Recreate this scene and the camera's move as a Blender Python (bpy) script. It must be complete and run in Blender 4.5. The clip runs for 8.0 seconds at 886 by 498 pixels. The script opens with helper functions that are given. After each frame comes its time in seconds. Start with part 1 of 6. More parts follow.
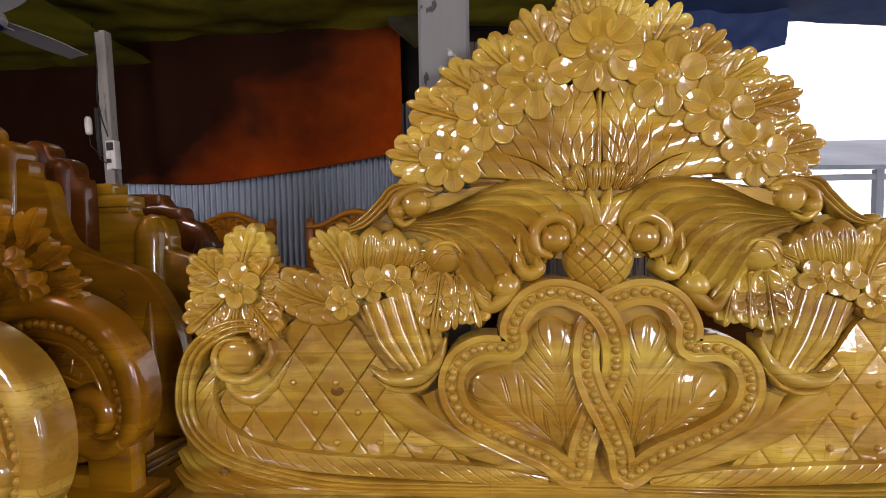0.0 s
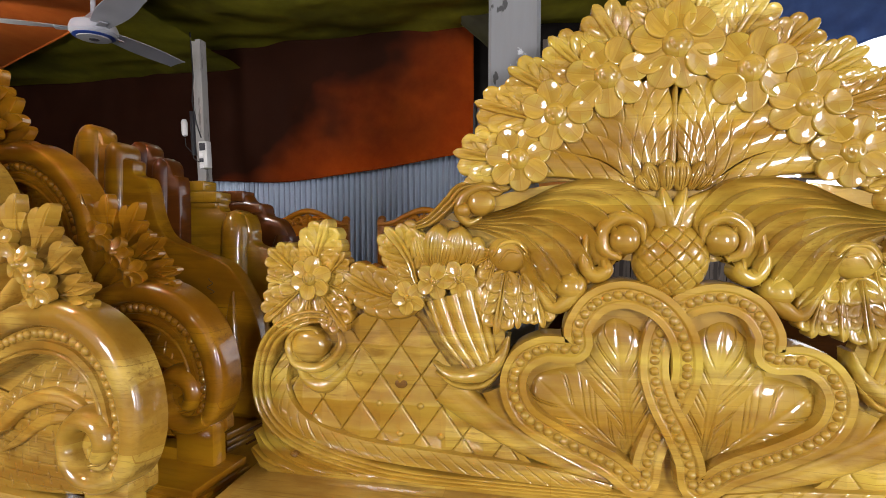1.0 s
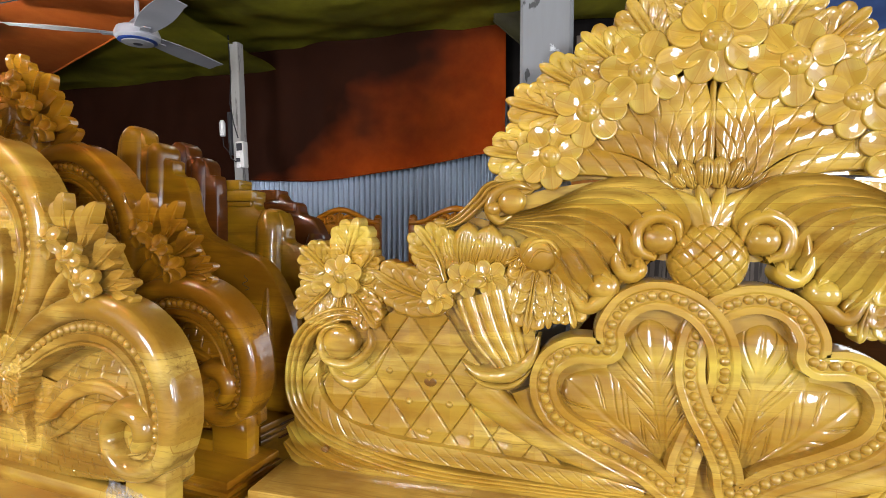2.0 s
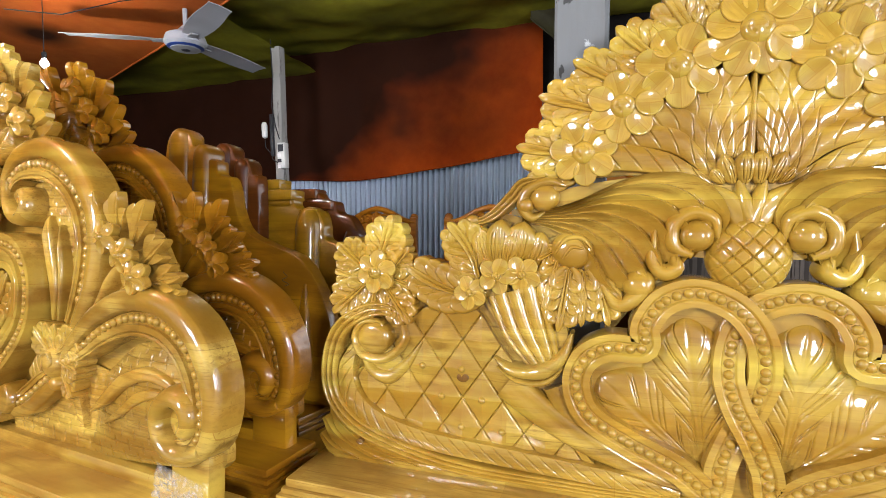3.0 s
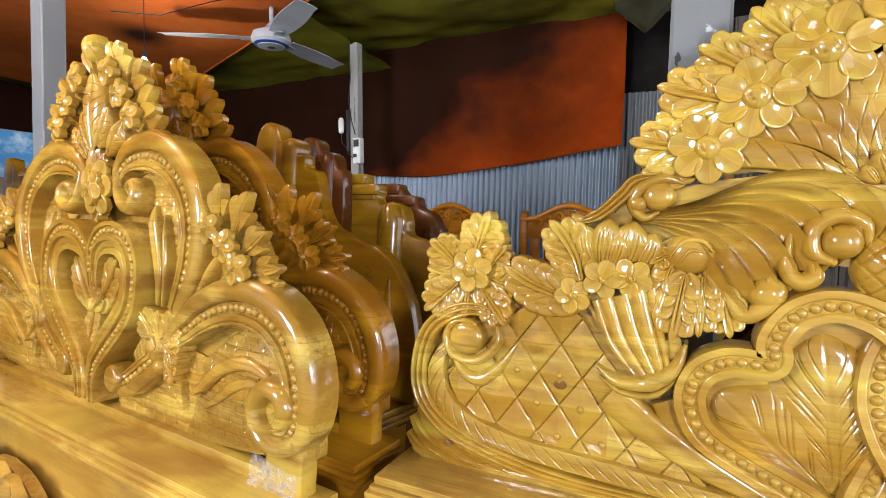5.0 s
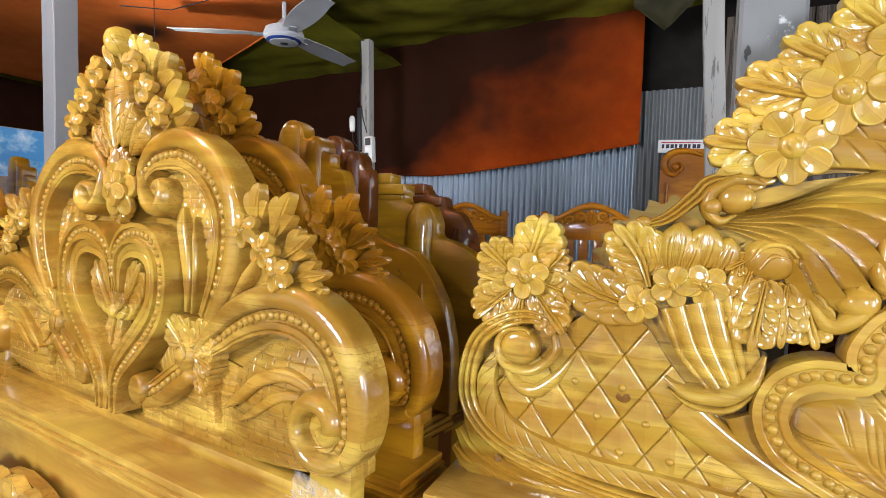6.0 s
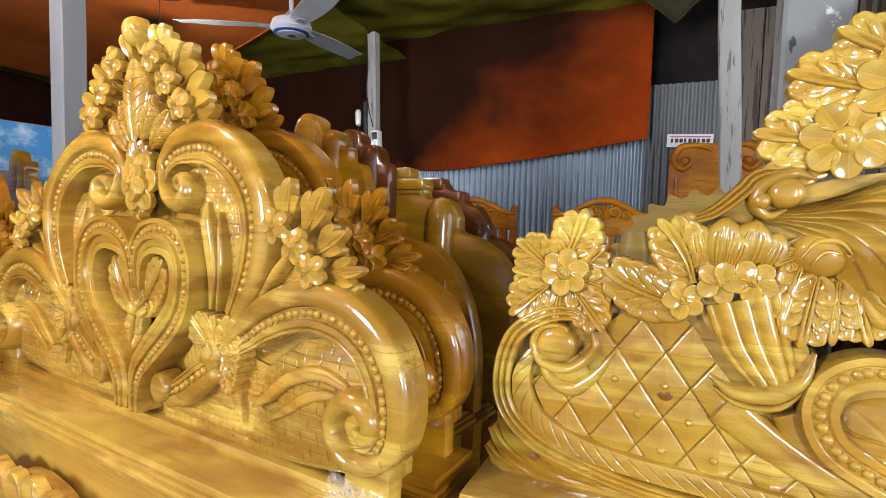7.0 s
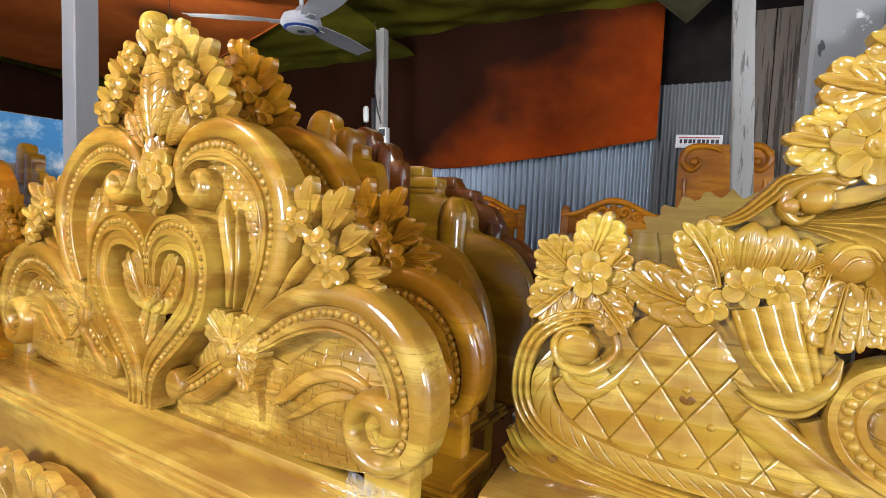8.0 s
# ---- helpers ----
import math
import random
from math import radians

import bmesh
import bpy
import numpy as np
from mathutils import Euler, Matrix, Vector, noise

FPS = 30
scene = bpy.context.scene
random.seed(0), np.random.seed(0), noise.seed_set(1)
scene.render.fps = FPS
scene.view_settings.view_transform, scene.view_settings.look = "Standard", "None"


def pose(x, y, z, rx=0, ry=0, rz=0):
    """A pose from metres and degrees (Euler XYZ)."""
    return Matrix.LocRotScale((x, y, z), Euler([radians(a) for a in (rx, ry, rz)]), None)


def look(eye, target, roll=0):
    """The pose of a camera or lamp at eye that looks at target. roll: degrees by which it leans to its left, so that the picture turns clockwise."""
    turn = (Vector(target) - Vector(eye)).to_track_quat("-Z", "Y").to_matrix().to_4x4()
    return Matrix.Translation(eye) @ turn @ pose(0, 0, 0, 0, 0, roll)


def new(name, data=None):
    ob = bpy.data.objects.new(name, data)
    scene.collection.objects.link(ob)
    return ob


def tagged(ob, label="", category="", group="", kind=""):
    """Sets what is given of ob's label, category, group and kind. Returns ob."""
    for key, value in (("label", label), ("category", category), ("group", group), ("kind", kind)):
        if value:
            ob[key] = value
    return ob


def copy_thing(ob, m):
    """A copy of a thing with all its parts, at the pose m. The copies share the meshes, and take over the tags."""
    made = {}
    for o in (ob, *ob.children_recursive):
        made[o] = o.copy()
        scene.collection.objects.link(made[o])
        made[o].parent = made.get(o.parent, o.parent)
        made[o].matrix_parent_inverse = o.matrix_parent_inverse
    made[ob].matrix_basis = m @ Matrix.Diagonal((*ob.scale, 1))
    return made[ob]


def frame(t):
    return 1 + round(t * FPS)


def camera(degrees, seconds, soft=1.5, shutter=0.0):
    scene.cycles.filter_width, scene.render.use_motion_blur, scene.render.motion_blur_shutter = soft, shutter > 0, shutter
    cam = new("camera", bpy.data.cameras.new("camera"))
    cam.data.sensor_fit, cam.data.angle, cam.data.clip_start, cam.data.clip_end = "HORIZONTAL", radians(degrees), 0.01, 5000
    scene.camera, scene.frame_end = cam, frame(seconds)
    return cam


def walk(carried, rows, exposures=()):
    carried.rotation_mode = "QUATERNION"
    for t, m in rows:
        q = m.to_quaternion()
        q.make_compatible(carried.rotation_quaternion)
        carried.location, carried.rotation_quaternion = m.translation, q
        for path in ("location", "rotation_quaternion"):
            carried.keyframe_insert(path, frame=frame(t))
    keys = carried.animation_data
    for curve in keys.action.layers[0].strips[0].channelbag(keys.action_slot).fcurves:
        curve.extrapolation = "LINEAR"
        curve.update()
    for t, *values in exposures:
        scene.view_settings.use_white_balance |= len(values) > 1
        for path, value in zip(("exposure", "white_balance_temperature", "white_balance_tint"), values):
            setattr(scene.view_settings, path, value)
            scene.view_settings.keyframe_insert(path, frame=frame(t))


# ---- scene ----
cam = camera(80.9, 8.0, soft=0.6)
EXPOSURES = [(0, -1.22, 6750, 21), (0.5, -1.00, 6600, 18), (1.0, -0.70, 6400, 14), (2.5, -0.30, 6100, 10), (4.5, -0.27, 6050, 9), (6.5, -0.21, 6000, 8), (8.0, -0.21, 6000, 8)]
PATH = [
    (0, (-0.238, -1.04, 1.279), (-0.365, 0.954, 1.172), -0.9),
    (0.5, (-0.234, -1.047, 1.277), (-0.505, 0.932, 1.171), -0.6),
    (1, (-0.227, -1.048, 1.277), (-0.62, 0.91, 1.17), 0.0),
    (2.5, (-0.222, -1.044, 1.275), (-0.786, 0.872, 1.163), 0.0),
    (3, (-0.213, -1.052, 1.27), (-0.86, 0.837, 1.158), 0.1),
    (3.5, (-0.201, -1.052, 1.262), (-0.938, 0.803, 1.144), 0.4),
    (4, (-0.198, -1.057, 1.263), (-1.015, 0.765, 1.137), 0.8),
    (4.5, (-0.229, -1.055, 1.265), (-1.079, 0.751, 1.14), 1.1),
    (5, (-0.302, -1.042, 1.269), (-1.16, 0.761, 1.142), 1.3),
    (6.5, (-0.477, -1.034, 1.274), (-1.312, 0.778, 1.136), 1.3),
    (7, (-0.514, -1.048, 1.272), (-1.341, 0.767, 1.122), 1.3),
    (7.5, (-0.544, -1.061, 1.273), (-1.368, 0.755, 1.121), 1.7),
    (8, (-0.556, -1.06, 1.278), (-1.382, 0.754, 1.116), 2.0),
]
walk(cam, [(t, look(eye, target, roll)) for t, eye, target, roll in PATH], EXPOSURES)

# ---- daylight, lamps, exposure ----
world = bpy.data.worlds.new("world")
scene.world = world
world.use_nodes = True
wn = world.node_tree
sky = wn.nodes.new("ShaderNodeTexSky")
sky.sky_type, sky.sun_disc = "NISHITA", False
sky.sun_elevation, sky.sun_rotation = radians(52), radians(70)
wn.links.new(sky.outputs["Color"], wn.nodes["Background"].inputs["Color"])
wn.nodes["Background"].inputs["Strength"].default_value = 0.15


def lamp(name, kind, m, power, color=(1, 1, 1), size=None, sides=None):
    data = bpy.data.lights.new(name, kind)
    data.energy, data.color = power, color
    if kind == "AREA":
        data.shape, data.size, data.size_y = "RECTANGLE", sides[0], sides[1]
    elif kind == "SUN":
        data.angle = radians(size)
    else:
        data.shadow_soft_size = size
    ob = new(name, data)
    ob.matrix_world = m
    return ob


SUN_WAY = Vector((-math.sin(radians(70)) * math.cos(radians(52)), -math.cos(radians(70)) * math.cos(radians(52)), -math.sin(radians(52))))
lamp("sun", "SUN", look((0, 0, 8), Vector((0, 0, 8)) + SUN_WAY), 3.5, (1, 0.95, 0.86), size=0.5)
# sky light that comes in through the openings of the shop front and the open side
lamp("daylight_front", "AREA", look((1.2, -2.8, 1.40), (0.0, 0.0, 0.75)), 106, (0.93, 0.94, 1.0), sides=(0.38, 0.55))
lamp("daylight_front", "AREA", look((-2.2, -2.8, 1.85), (-1.5, 0.0, 0.75)), 124, (0.93, 0.93, 1.0), sides=(0.75, 0.60))
lamp("daylight_side", "AREA", look((2.62, -1.2, 1.40), (0.5, 0.0, 0.90)), 52, (0.88, 0.91, 1.0), sides=(0.6, 0.7))
# bulbs under the tarpaulins
lamp("bulb_light", "POINT", pose(-2.95, 0.80, 2.05), 16, (1, 0.93, 0.82), size=0.03)
lamp("bulb_light", "POINT", pose(-1.68, 1.36, 2.46), 9, (1, 0.97, 0.92), size=0.03)
lamp("bulb_light", "POINT", pose(-0.45, -1.05, 2.40), 8, (1, 0.97, 0.93), size=0.05)
lamp("bulb_light", "POINT", pose(-2.15, -0.78, 2.35), 62, (1, 0.97, 0.93), size=0.05)


# ---- materials ----
def mat(name):
    m = bpy.data.materials.new(name)
    m.use_nodes = True
    return m, m.node_tree, m.node_tree.nodes["Principled BSDF"]


def node(nt, kind, **values):
    n = nt.nodes.new(kind)
    for k, v in values.items():
        n.inputs[k].default_value = v
    return n


def coords(nt, scale, turn=(0, 0, 0)):
    tc = nt.nodes.new("ShaderNodeTexCoord")
    mp = node(nt, "ShaderNodeMapping", Scale=scale, Rotation=turn)
    nt.links.new(tc.outputs["Object"], mp.inputs["Vector"])
    return mp.outputs["Vector"]


def ramp(nt, fac, stops):
    r = nt.nodes.new("ShaderNodeValToRGB")
    el = r.color_ramp.elements
    while len(el) < len(stops):
        el.new(0.5)
    for e, (p, c) in zip(el, stops):
        e.position, e.color = p, (*c, 1)
    nt.links.new(fac, r.inputs["Fac"])
    return r.outputs["Color"]


def mix(nt, fac, a, b, blend="MIX"):
    n = nt.nodes.new("ShaderNodeMix")
    n.data_type, n.blend_type = "RGBA", blend
    for v, sock in ((fac, n.inputs[0]), (a, n.inputs[6]), (b, n.inputs[7])):
        if hasattr(v, "links"):
            nt.links.new(v, sock)
        else:
            sock.default_value = v if isinstance(v, float) else (*v, 1)
    return n.outputs[2]


def bump(nt, bsdf, height, strength, distance):
    b = node(nt, "ShaderNodeBump", Strength=strength, Distance=distance)
    nt.links.new(height, b.inputs["Height"])
    nt.links.new(b.outputs["Normal"], bsdf.inputs["Normal"])


def lacquered_wood(name, light, mid, dark, coat=1.0, gloss=0.045, grain=(1.6, 9.0, 15.0)):
    """Polished wood: plank-to-plank tone, fine grain along x, a few knots, clear lacquer with slight waviness."""
    m, nt, b = mat(name)
    plank = node(nt, "ShaderNodeTexNoise", Scale=1.0, Detail=2.0)
    nt.links.new(coords(nt, (0.5, 2.0, 9.0)), plank.inputs["Vector"])
    fine = node(nt, "ShaderNodeTexNoise", Scale=3.0, Detail=7.0, Roughness=0.62, Distortion=0.6)
    nt.links.new(coords(nt, grain), fine.inputs["Vector"])
    streak = node(nt, "ShaderNodeTexNoise", Scale=9.0, Detail=4.0, Distortion=0.3)
    nt.links.new(coords(nt, (0.8, 12.0, 22.0)), streak.inputs["Vector"])
    info = nt.nodes.new("ShaderNodeObjectInfo")
    c1 = ramp(nt, plank.outputs["Fac"], [(0.34, mid), (0.62, light)])
    c2 = mix(nt, ramp(nt, fine.outputs["Fac"], [(0.42, (0, 0, 0)), (0.70, (0.7, 0.7, 0.7))]), c1, dark)
    c3 = mix(nt, ramp(nt, streak.outputs["Fac"], [(0.57, (0, 0, 0)), (0.70, (0.5, 0.5, 0.5))]), c2, dark)
    knots = node(nt, "ShaderNodeTexVoronoi", Scale=1.0, Randomness=1.0)
    nt.links.new(coords(nt, (3.4, 2.0, 4.6)), knots.inputs["Vector"])
    c4 = mix(nt, ramp(nt, knots.outputs["Distance"], [(0.045, (0.8, 0.8, 0.8)), (0.11, (0, 0, 0))]), c3, tuple(v * 0.25 for v in dark))
    # glue joints between the laminated planks
    sep = nt.nodes.new("ShaderNodeSeparateXYZ")
    nt.links.new(coords(nt, (1, 1, 9.0)), sep.inputs["Vector"])
    wob = node(nt, "ShaderNodeMath")
    wob.operation = "MULTIPLY_ADD"
    wob.inputs[1].default_value = 0.22
    nt.links.new(plank.outputs["Fac"], wob.inputs[0])
    nt.links.new(sep.outputs["Z"], wob.inputs[2])
    frac = node(nt, "ShaderNodeMath")
    frac.operation = "FRACT"
    nt.links.new(wob.outputs[0], frac.inputs[0])
    c4 = mix(nt, ramp(nt, frac.outputs[0], [(0.0, (0.6, 0.6, 0.6)), (0.014, (0, 0, 0))]), c4, tuple(v * 0.5 for v in dark))
    blotch = node(nt, "ShaderNodeTexNoise", Scale=1.0, Detail=4.0, Roughness=0.55)
    nt.links.new(coords(nt, (3.2, 3.0, 7.0)), blotch.inputs["Vector"])
    c4 = mix(nt, ramp(nt, blotch.outputs["Fac"], [(0.43, (0, 0, 0)), (0.58, (0.85, 0.85, 0.85))]), c4, tuple(0.35 * a + 0.65 * d for a, d in zip(mid, dark)))
    pale = node(nt, "ShaderNodeTexNoise", Scale=1.0, Detail=3.0)
    nt.links.new(coords(nt, (2.0, 3.0, 12.0), (0.3, 0.1, 0.05)), pale.inputs["Vector"])
    c4 = mix(nt, ramp(nt, pale.outputs["Fac"], [(0.50, (0, 0, 0)), (0.68, (0.6, 0.6, 0.6))]), c4, (light[0] * 1.04, light[1] * 1.10, light[2] * 0.8))
    # glued blocks of differing tone
    axes = nt.nodes.new("ShaderNodeSeparateXYZ")
    nt.links.new(coords(nt, (1, 1, 1)), axes.inputs["Vector"])
    flat = nt.nodes.new("ShaderNodeCombineXYZ")
    nt.links.new(axes.outputs["X"], flat.inputs["X"])
    nt.links.new(axes.outputs["Z"], flat.inputs["Y"])
    block = node(nt, "ShaderNodeTexBrick", Scale=1.0)
    for k, v in (("Color1", (0, 0, 0, 1)), ("Color2", (0.85, 0.85, 0.85, 1)), ("Mortar", (0.7, 0.7, 0.7, 1)), ("Mortar Size", 0.0007), ("Bias", -0.15), ("Brick Width", 0.43), ("Row Height", 0.083)):
        block.inputs[k].default_value = v
    nt.links.new(flat.outputs[0], block.inputs["Vector"])
    c4 = mix(nt, block.outputs["Color"], c4, tuple(0.62 * a + 0.38 * d for a, d in zip(mid, dark)))
    tone = nt.nodes.new("ShaderNodeHueSaturation")
    rnd = node(nt, "ShaderNodeMapRange")
    rnd.inputs["To Min"].default_value, rnd.inputs["To Max"].default_value = 0.90, 1.08
    nt.links.new(info.outputs["Random"], rnd.inputs["Value"])
    nt.links.new(rnd.outputs["Result"], tone.inputs["Value"])
    nt.links.new(c4, tone.inputs["Color"])
    nt.links.new(tone.outputs["Color"], b.inputs["Base Color"])
    b.inputs["Roughness"].default_value = 0.38
    b.inputs["Coat Weight"].default_value = coat
    b.inputs["Specular IOR Level"].default_value = 0.10
    b.inputs["Coat Roughness"].default_value = gloss
    b.inputs["Coat IOR"].default_value = 1.56
    v = coords(nt, (1, 1, 1))
    wave = node(nt, "ShaderNodeTexNoise", Scale=34.0, Detail=2.0)
    tool = node(nt, "ShaderNodeTexNoise", Scale=95.0, Detail=3.0)
    for k in (wave, tool):
        nt.links.new(v, k.inputs["Vector"])
    bump(nt, b, tool.outputs["Fac"], 0.35, 0.0012)
    coat = node(nt, "ShaderNodeBump", Strength=0.5, Distance=0.0016)
    nt.links.new(wave.outputs["Fac"], coat.inputs["Height"])
    nt.links.new(b.inputs["Normal"].links[0].from_socket, coat.inputs["Normal"])
    nt.links.new(coat.outputs["Normal"], b.inputs["Coat Normal"])
    return m


WOOD = lacquered_wood("golden_lacquered_wood", (0.61, 0.428, 0.078), (0.46, 0.240, 0.019), (0.13, 0.045, 0.003))
KNOT = lacquered_wood("dark_wood_knot", (0.26, 0.120, 0.014), (0.17, 0.070, 0.008), (0.06, 0.020, 0.003), grain=(40, 40, 40))
WOOD_B = lacquered_wood("amber_lacquered_wood", (0.58, 0.386, 0.076), (0.43, 0.212, 0.019), (0.11, 0.038, 0.003))
# plank colour raised to stand in for light falling on ledges and footboard
WOOD_BRIGHTENED = lacquered_wood("brightened_plain_golden_planks", (0.68, 0.44, 0.085), (0.56, 0.310, 0.050), (0.20, 0.080, 0.009))
WOOD_DARK = lacquered_wood("dark_amber_lacquered_wood", (0.42, 0.190, 0.008), (0.31, 0.116, 0.004), (0.11, 0.033, 0.002), coat=0.9)
WOOD_OLIVE = lacquered_wood("olive_stained_wood", (0.38, 0.205, 0.008), (0.27, 0.130, 0.004), (0.10, 0.038, 0.002), coat=0.8, gloss=0.04)
WOOD_AMBER = lacquered_wood("brown_amber_wood", (0.40, 0.190, 0.006), (0.29, 0.120, 0.004), (0.10, 0.034, 0.002), coat=0.8, gloss=0.04)
WOOD_BROWN = lacquered_wood("red_brown_stained_wood", (0.15, 0.042, 0.005), (0.11, 0.029, 0.004), (0.04, 0.010, 0.002), coat=0.8, gloss=0.06)
WOOD_CHAIR = lacquered_wood("orange_lacquered_wood", (0.50, 0.190, 0.007), (0.38, 0.125, 0.005), (0.15, 0.042, 0.003), coat=0.3, gloss=0.08)


def tarpaulin(name, colour, deep, rough=0.55, stain=(0.03, 0.025, 0.02), stain_amount=0.5, scale=1.3):
    m, nt, b = mat(name)
    n1 = node(nt, "ShaderNodeTexNoise", Scale=scale, Detail=4.0, Roughness=0.6)
    n2 = node(nt, "ShaderNodeTexNoise", Scale=7.0, Detail=6.0, Roughness=0.65)
    n3 = node(nt, "ShaderNodeTexNoise", Scale=260.0, Detail=1.0)
    v = coords(nt, (1, 1, 1))
    for n in (n1, n2, n3):
        nt.links.new(v, n.inputs["Vector"])
    c = ramp(nt, n2.outputs["Fac"], [(0.3, deep), (0.7, colour)])
    k = stain_amount
    c = mix(nt, ramp(nt, n1.outputs["Fac"], [(0.47, (0, 0, 0)), (0.62, (k, k, k))]), c, stain)
    nt.links.new(c, b.inputs["Base Color"])
    b.inputs["Roughness"].default_value = rough
    b.inputs["Specular IOR Level"].default_value = 0.04
    bump(nt, b, n3.outputs["Fac"], 0.25, 0.001)
    return m


def darkened_tarpaulin(name, colour, deep, darkest):
    """Red sheet, much darker over its upper and far part, with a soft uneven border."""
    m = tarpaulin(name, colour, deep, rough=0.75, stain_amount=0.0)
    nt = m.node_tree
    b = nt.nodes["Principled BSDF"]
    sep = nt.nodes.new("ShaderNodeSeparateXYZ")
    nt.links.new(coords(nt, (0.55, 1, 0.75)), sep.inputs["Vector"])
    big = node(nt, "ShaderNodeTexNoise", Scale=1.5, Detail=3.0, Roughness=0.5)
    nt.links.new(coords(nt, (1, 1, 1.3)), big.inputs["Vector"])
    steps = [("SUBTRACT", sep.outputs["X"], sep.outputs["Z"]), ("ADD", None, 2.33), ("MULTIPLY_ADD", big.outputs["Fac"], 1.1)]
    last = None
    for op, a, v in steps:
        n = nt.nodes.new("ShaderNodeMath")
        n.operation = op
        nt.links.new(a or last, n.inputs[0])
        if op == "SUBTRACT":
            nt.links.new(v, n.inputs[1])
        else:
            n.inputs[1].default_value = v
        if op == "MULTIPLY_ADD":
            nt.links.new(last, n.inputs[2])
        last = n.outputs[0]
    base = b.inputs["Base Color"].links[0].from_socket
    c = mix(nt, ramp(nt, last, [(0.30, (0.95, 0.95, 0.95)), (0.95, (0, 0, 0))]), base, darkest)
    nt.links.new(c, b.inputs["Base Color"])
    return m


TARP_RED = darkened_tarpaulin("dark_to_red_tarpaulin", (0.31, 0.048, 0.003), (0.23, 0.028, 0.002), (0.008, 0.005, 0.003))
TARP_ORANGE = tarpaulin("orange_tarpaulin", (0.52, 0.135, 0.024), (0.42, 0.092, 0.017), stain_amount=0.15)
# round dark spot on the orange sheet, fading outward
_nt = TARP_ORANGE.node_tree
_b = _nt.nodes["Principled BSDF"]
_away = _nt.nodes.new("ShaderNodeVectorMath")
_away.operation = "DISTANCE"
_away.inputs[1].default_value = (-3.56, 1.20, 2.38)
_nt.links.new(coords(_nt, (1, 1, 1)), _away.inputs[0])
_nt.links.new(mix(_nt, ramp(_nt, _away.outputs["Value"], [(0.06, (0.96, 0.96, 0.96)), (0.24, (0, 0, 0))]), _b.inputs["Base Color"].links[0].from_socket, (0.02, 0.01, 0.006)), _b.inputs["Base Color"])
TARP_OLIVE = tarpaulin("olive_green_tarpaulin", (0.205, 0.185, 0.016), (0.135, 0.122, 0.011), stain=(0.05, 0.045, 0.01), stain_amount=0.6)
TARP_FLAP = tarpaulin("dirty_brown_green_tarpaulin", (0.055, 0.050, 0.022), (0.035, 0.030, 0.014), stain_amount=0.5)
TARP_BLUE = tarpaulin("blue_tarpaulin", (0.06, 0.11, 0.26), (0.04, 0.07, 0.18), stain_amount=0.3)
TARP_BLACK = tarpaulin("dark_tarpaulin", (0.010, 0.008, 0.007), (0.006, 0.005, 0.004), rough=0.8)


def plain(name, colour, rough=0.6, spots=(0.5, 0.5, 0.5), amount=0.0, scale=30.0, metallic=0.0, relief=0.15, stretch=(1, 1, 1), cover=0.655):
    m, nt, b = mat(name)
    v = coords(nt, stretch)
    n1 = node(nt, "ShaderNodeTexNoise", Scale=scale, Detail=6.0, Roughness=0.65)
    n2 = node(nt, "ShaderNodeTexNoise", Scale=scale * 0.16, Detail=3.0)
    nt.links.new(v, n1.inputs["Vector"])
    nt.links.new(v, n2.inputs["Vector"])
    c = ramp(nt, n2.outputs["Fac"], [(0.3, tuple(k * 0.78 for k in colour)), (0.7, tuple(min(1, k * 1.12) for k in colour))])
    if amount:
        c = mix(nt, ramp(nt, n1.outputs["Fac"], [(cover, (0, 0, 0)), (cover + 0.035, (amount, amount, amount))]), c, spots)
    nt.links.new(c, b.inputs["Base Color"])
    b.inputs["Roughness"].default_value, b.inputs["Metallic"].default_value = rough, metallic
    b.inputs["Specular IOR Level"].default_value = 0.3
    bump(nt, b, n1.outputs["Fac"], relief, 0.004)
    return m


CONCRETE = plain("grey_painted_concrete", (0.185, 0.185, 0.18), 0.65, (0.66, 0.66, 0.65), 0.8, 13.0, relief=0.35, cover=0.62)
_nt = CONCRETE.node_tree
_b = _nt.nodes["Principled BSDF"]
_old = _b.inputs["Base Color"].links[0].from_socket
_pit = node(_nt, "ShaderNodeTexNoise", Scale=26.0, Detail=3.0)
_run = node(_nt, "ShaderNodeTexNoise", Scale=9.0, Detail=5.0, Roughness=0.7)
_nt.links.new(coords(_nt, (1, 1, 0.6), (0.4, 0.2, 0.9)), _pit.inputs["Vector"])
_nt.links.new(coords(_nt, (2.5, 2.5, 0.25)), _run.inputs["Vector"])
_c = mix(_nt, ramp(_nt, _run.outputs["Fac"], [(0.47, (0, 0, 0)), (0.72, (0.55, 0.55, 0.55))]), _old, (0.16, 0.15, 0.14))
_c = mix(_nt, ramp(_nt, _pit.outputs["Fac"], [(0.655, (0, 0, 0)), (0.68, (0.9, 0.9, 0.9))]), _c, (0.035, 0.033, 0.03))
_nt.links.new(_c, _b.inputs["Base Color"])
CONCRETE_POST = plain("smooth_grey_concrete", (0.165, 0.168, 0.172), 0.7, (0.06, 0.055, 0.05), 0.6, 22.0, relief=0.4, stretch=(1, 1, 0.3))
POST_WOOD = plain("weathered_grey_post", (0.32, 0.305, 0.28), 0.8, (0.07, 0.062, 0.052), 0.7, 20.0, relief=0.5, stretch=(1.6, 1.6, 0.16), cover=0.565)
TIN = plain("galvanised_corrugated_tin", (0.22, 0.25, 0.285), 0.34, (0.08, 0.08, 0.08), 0.35, 9.0, metallic=0.55, relief=0.05, stretch=(1, 1, 0.3))
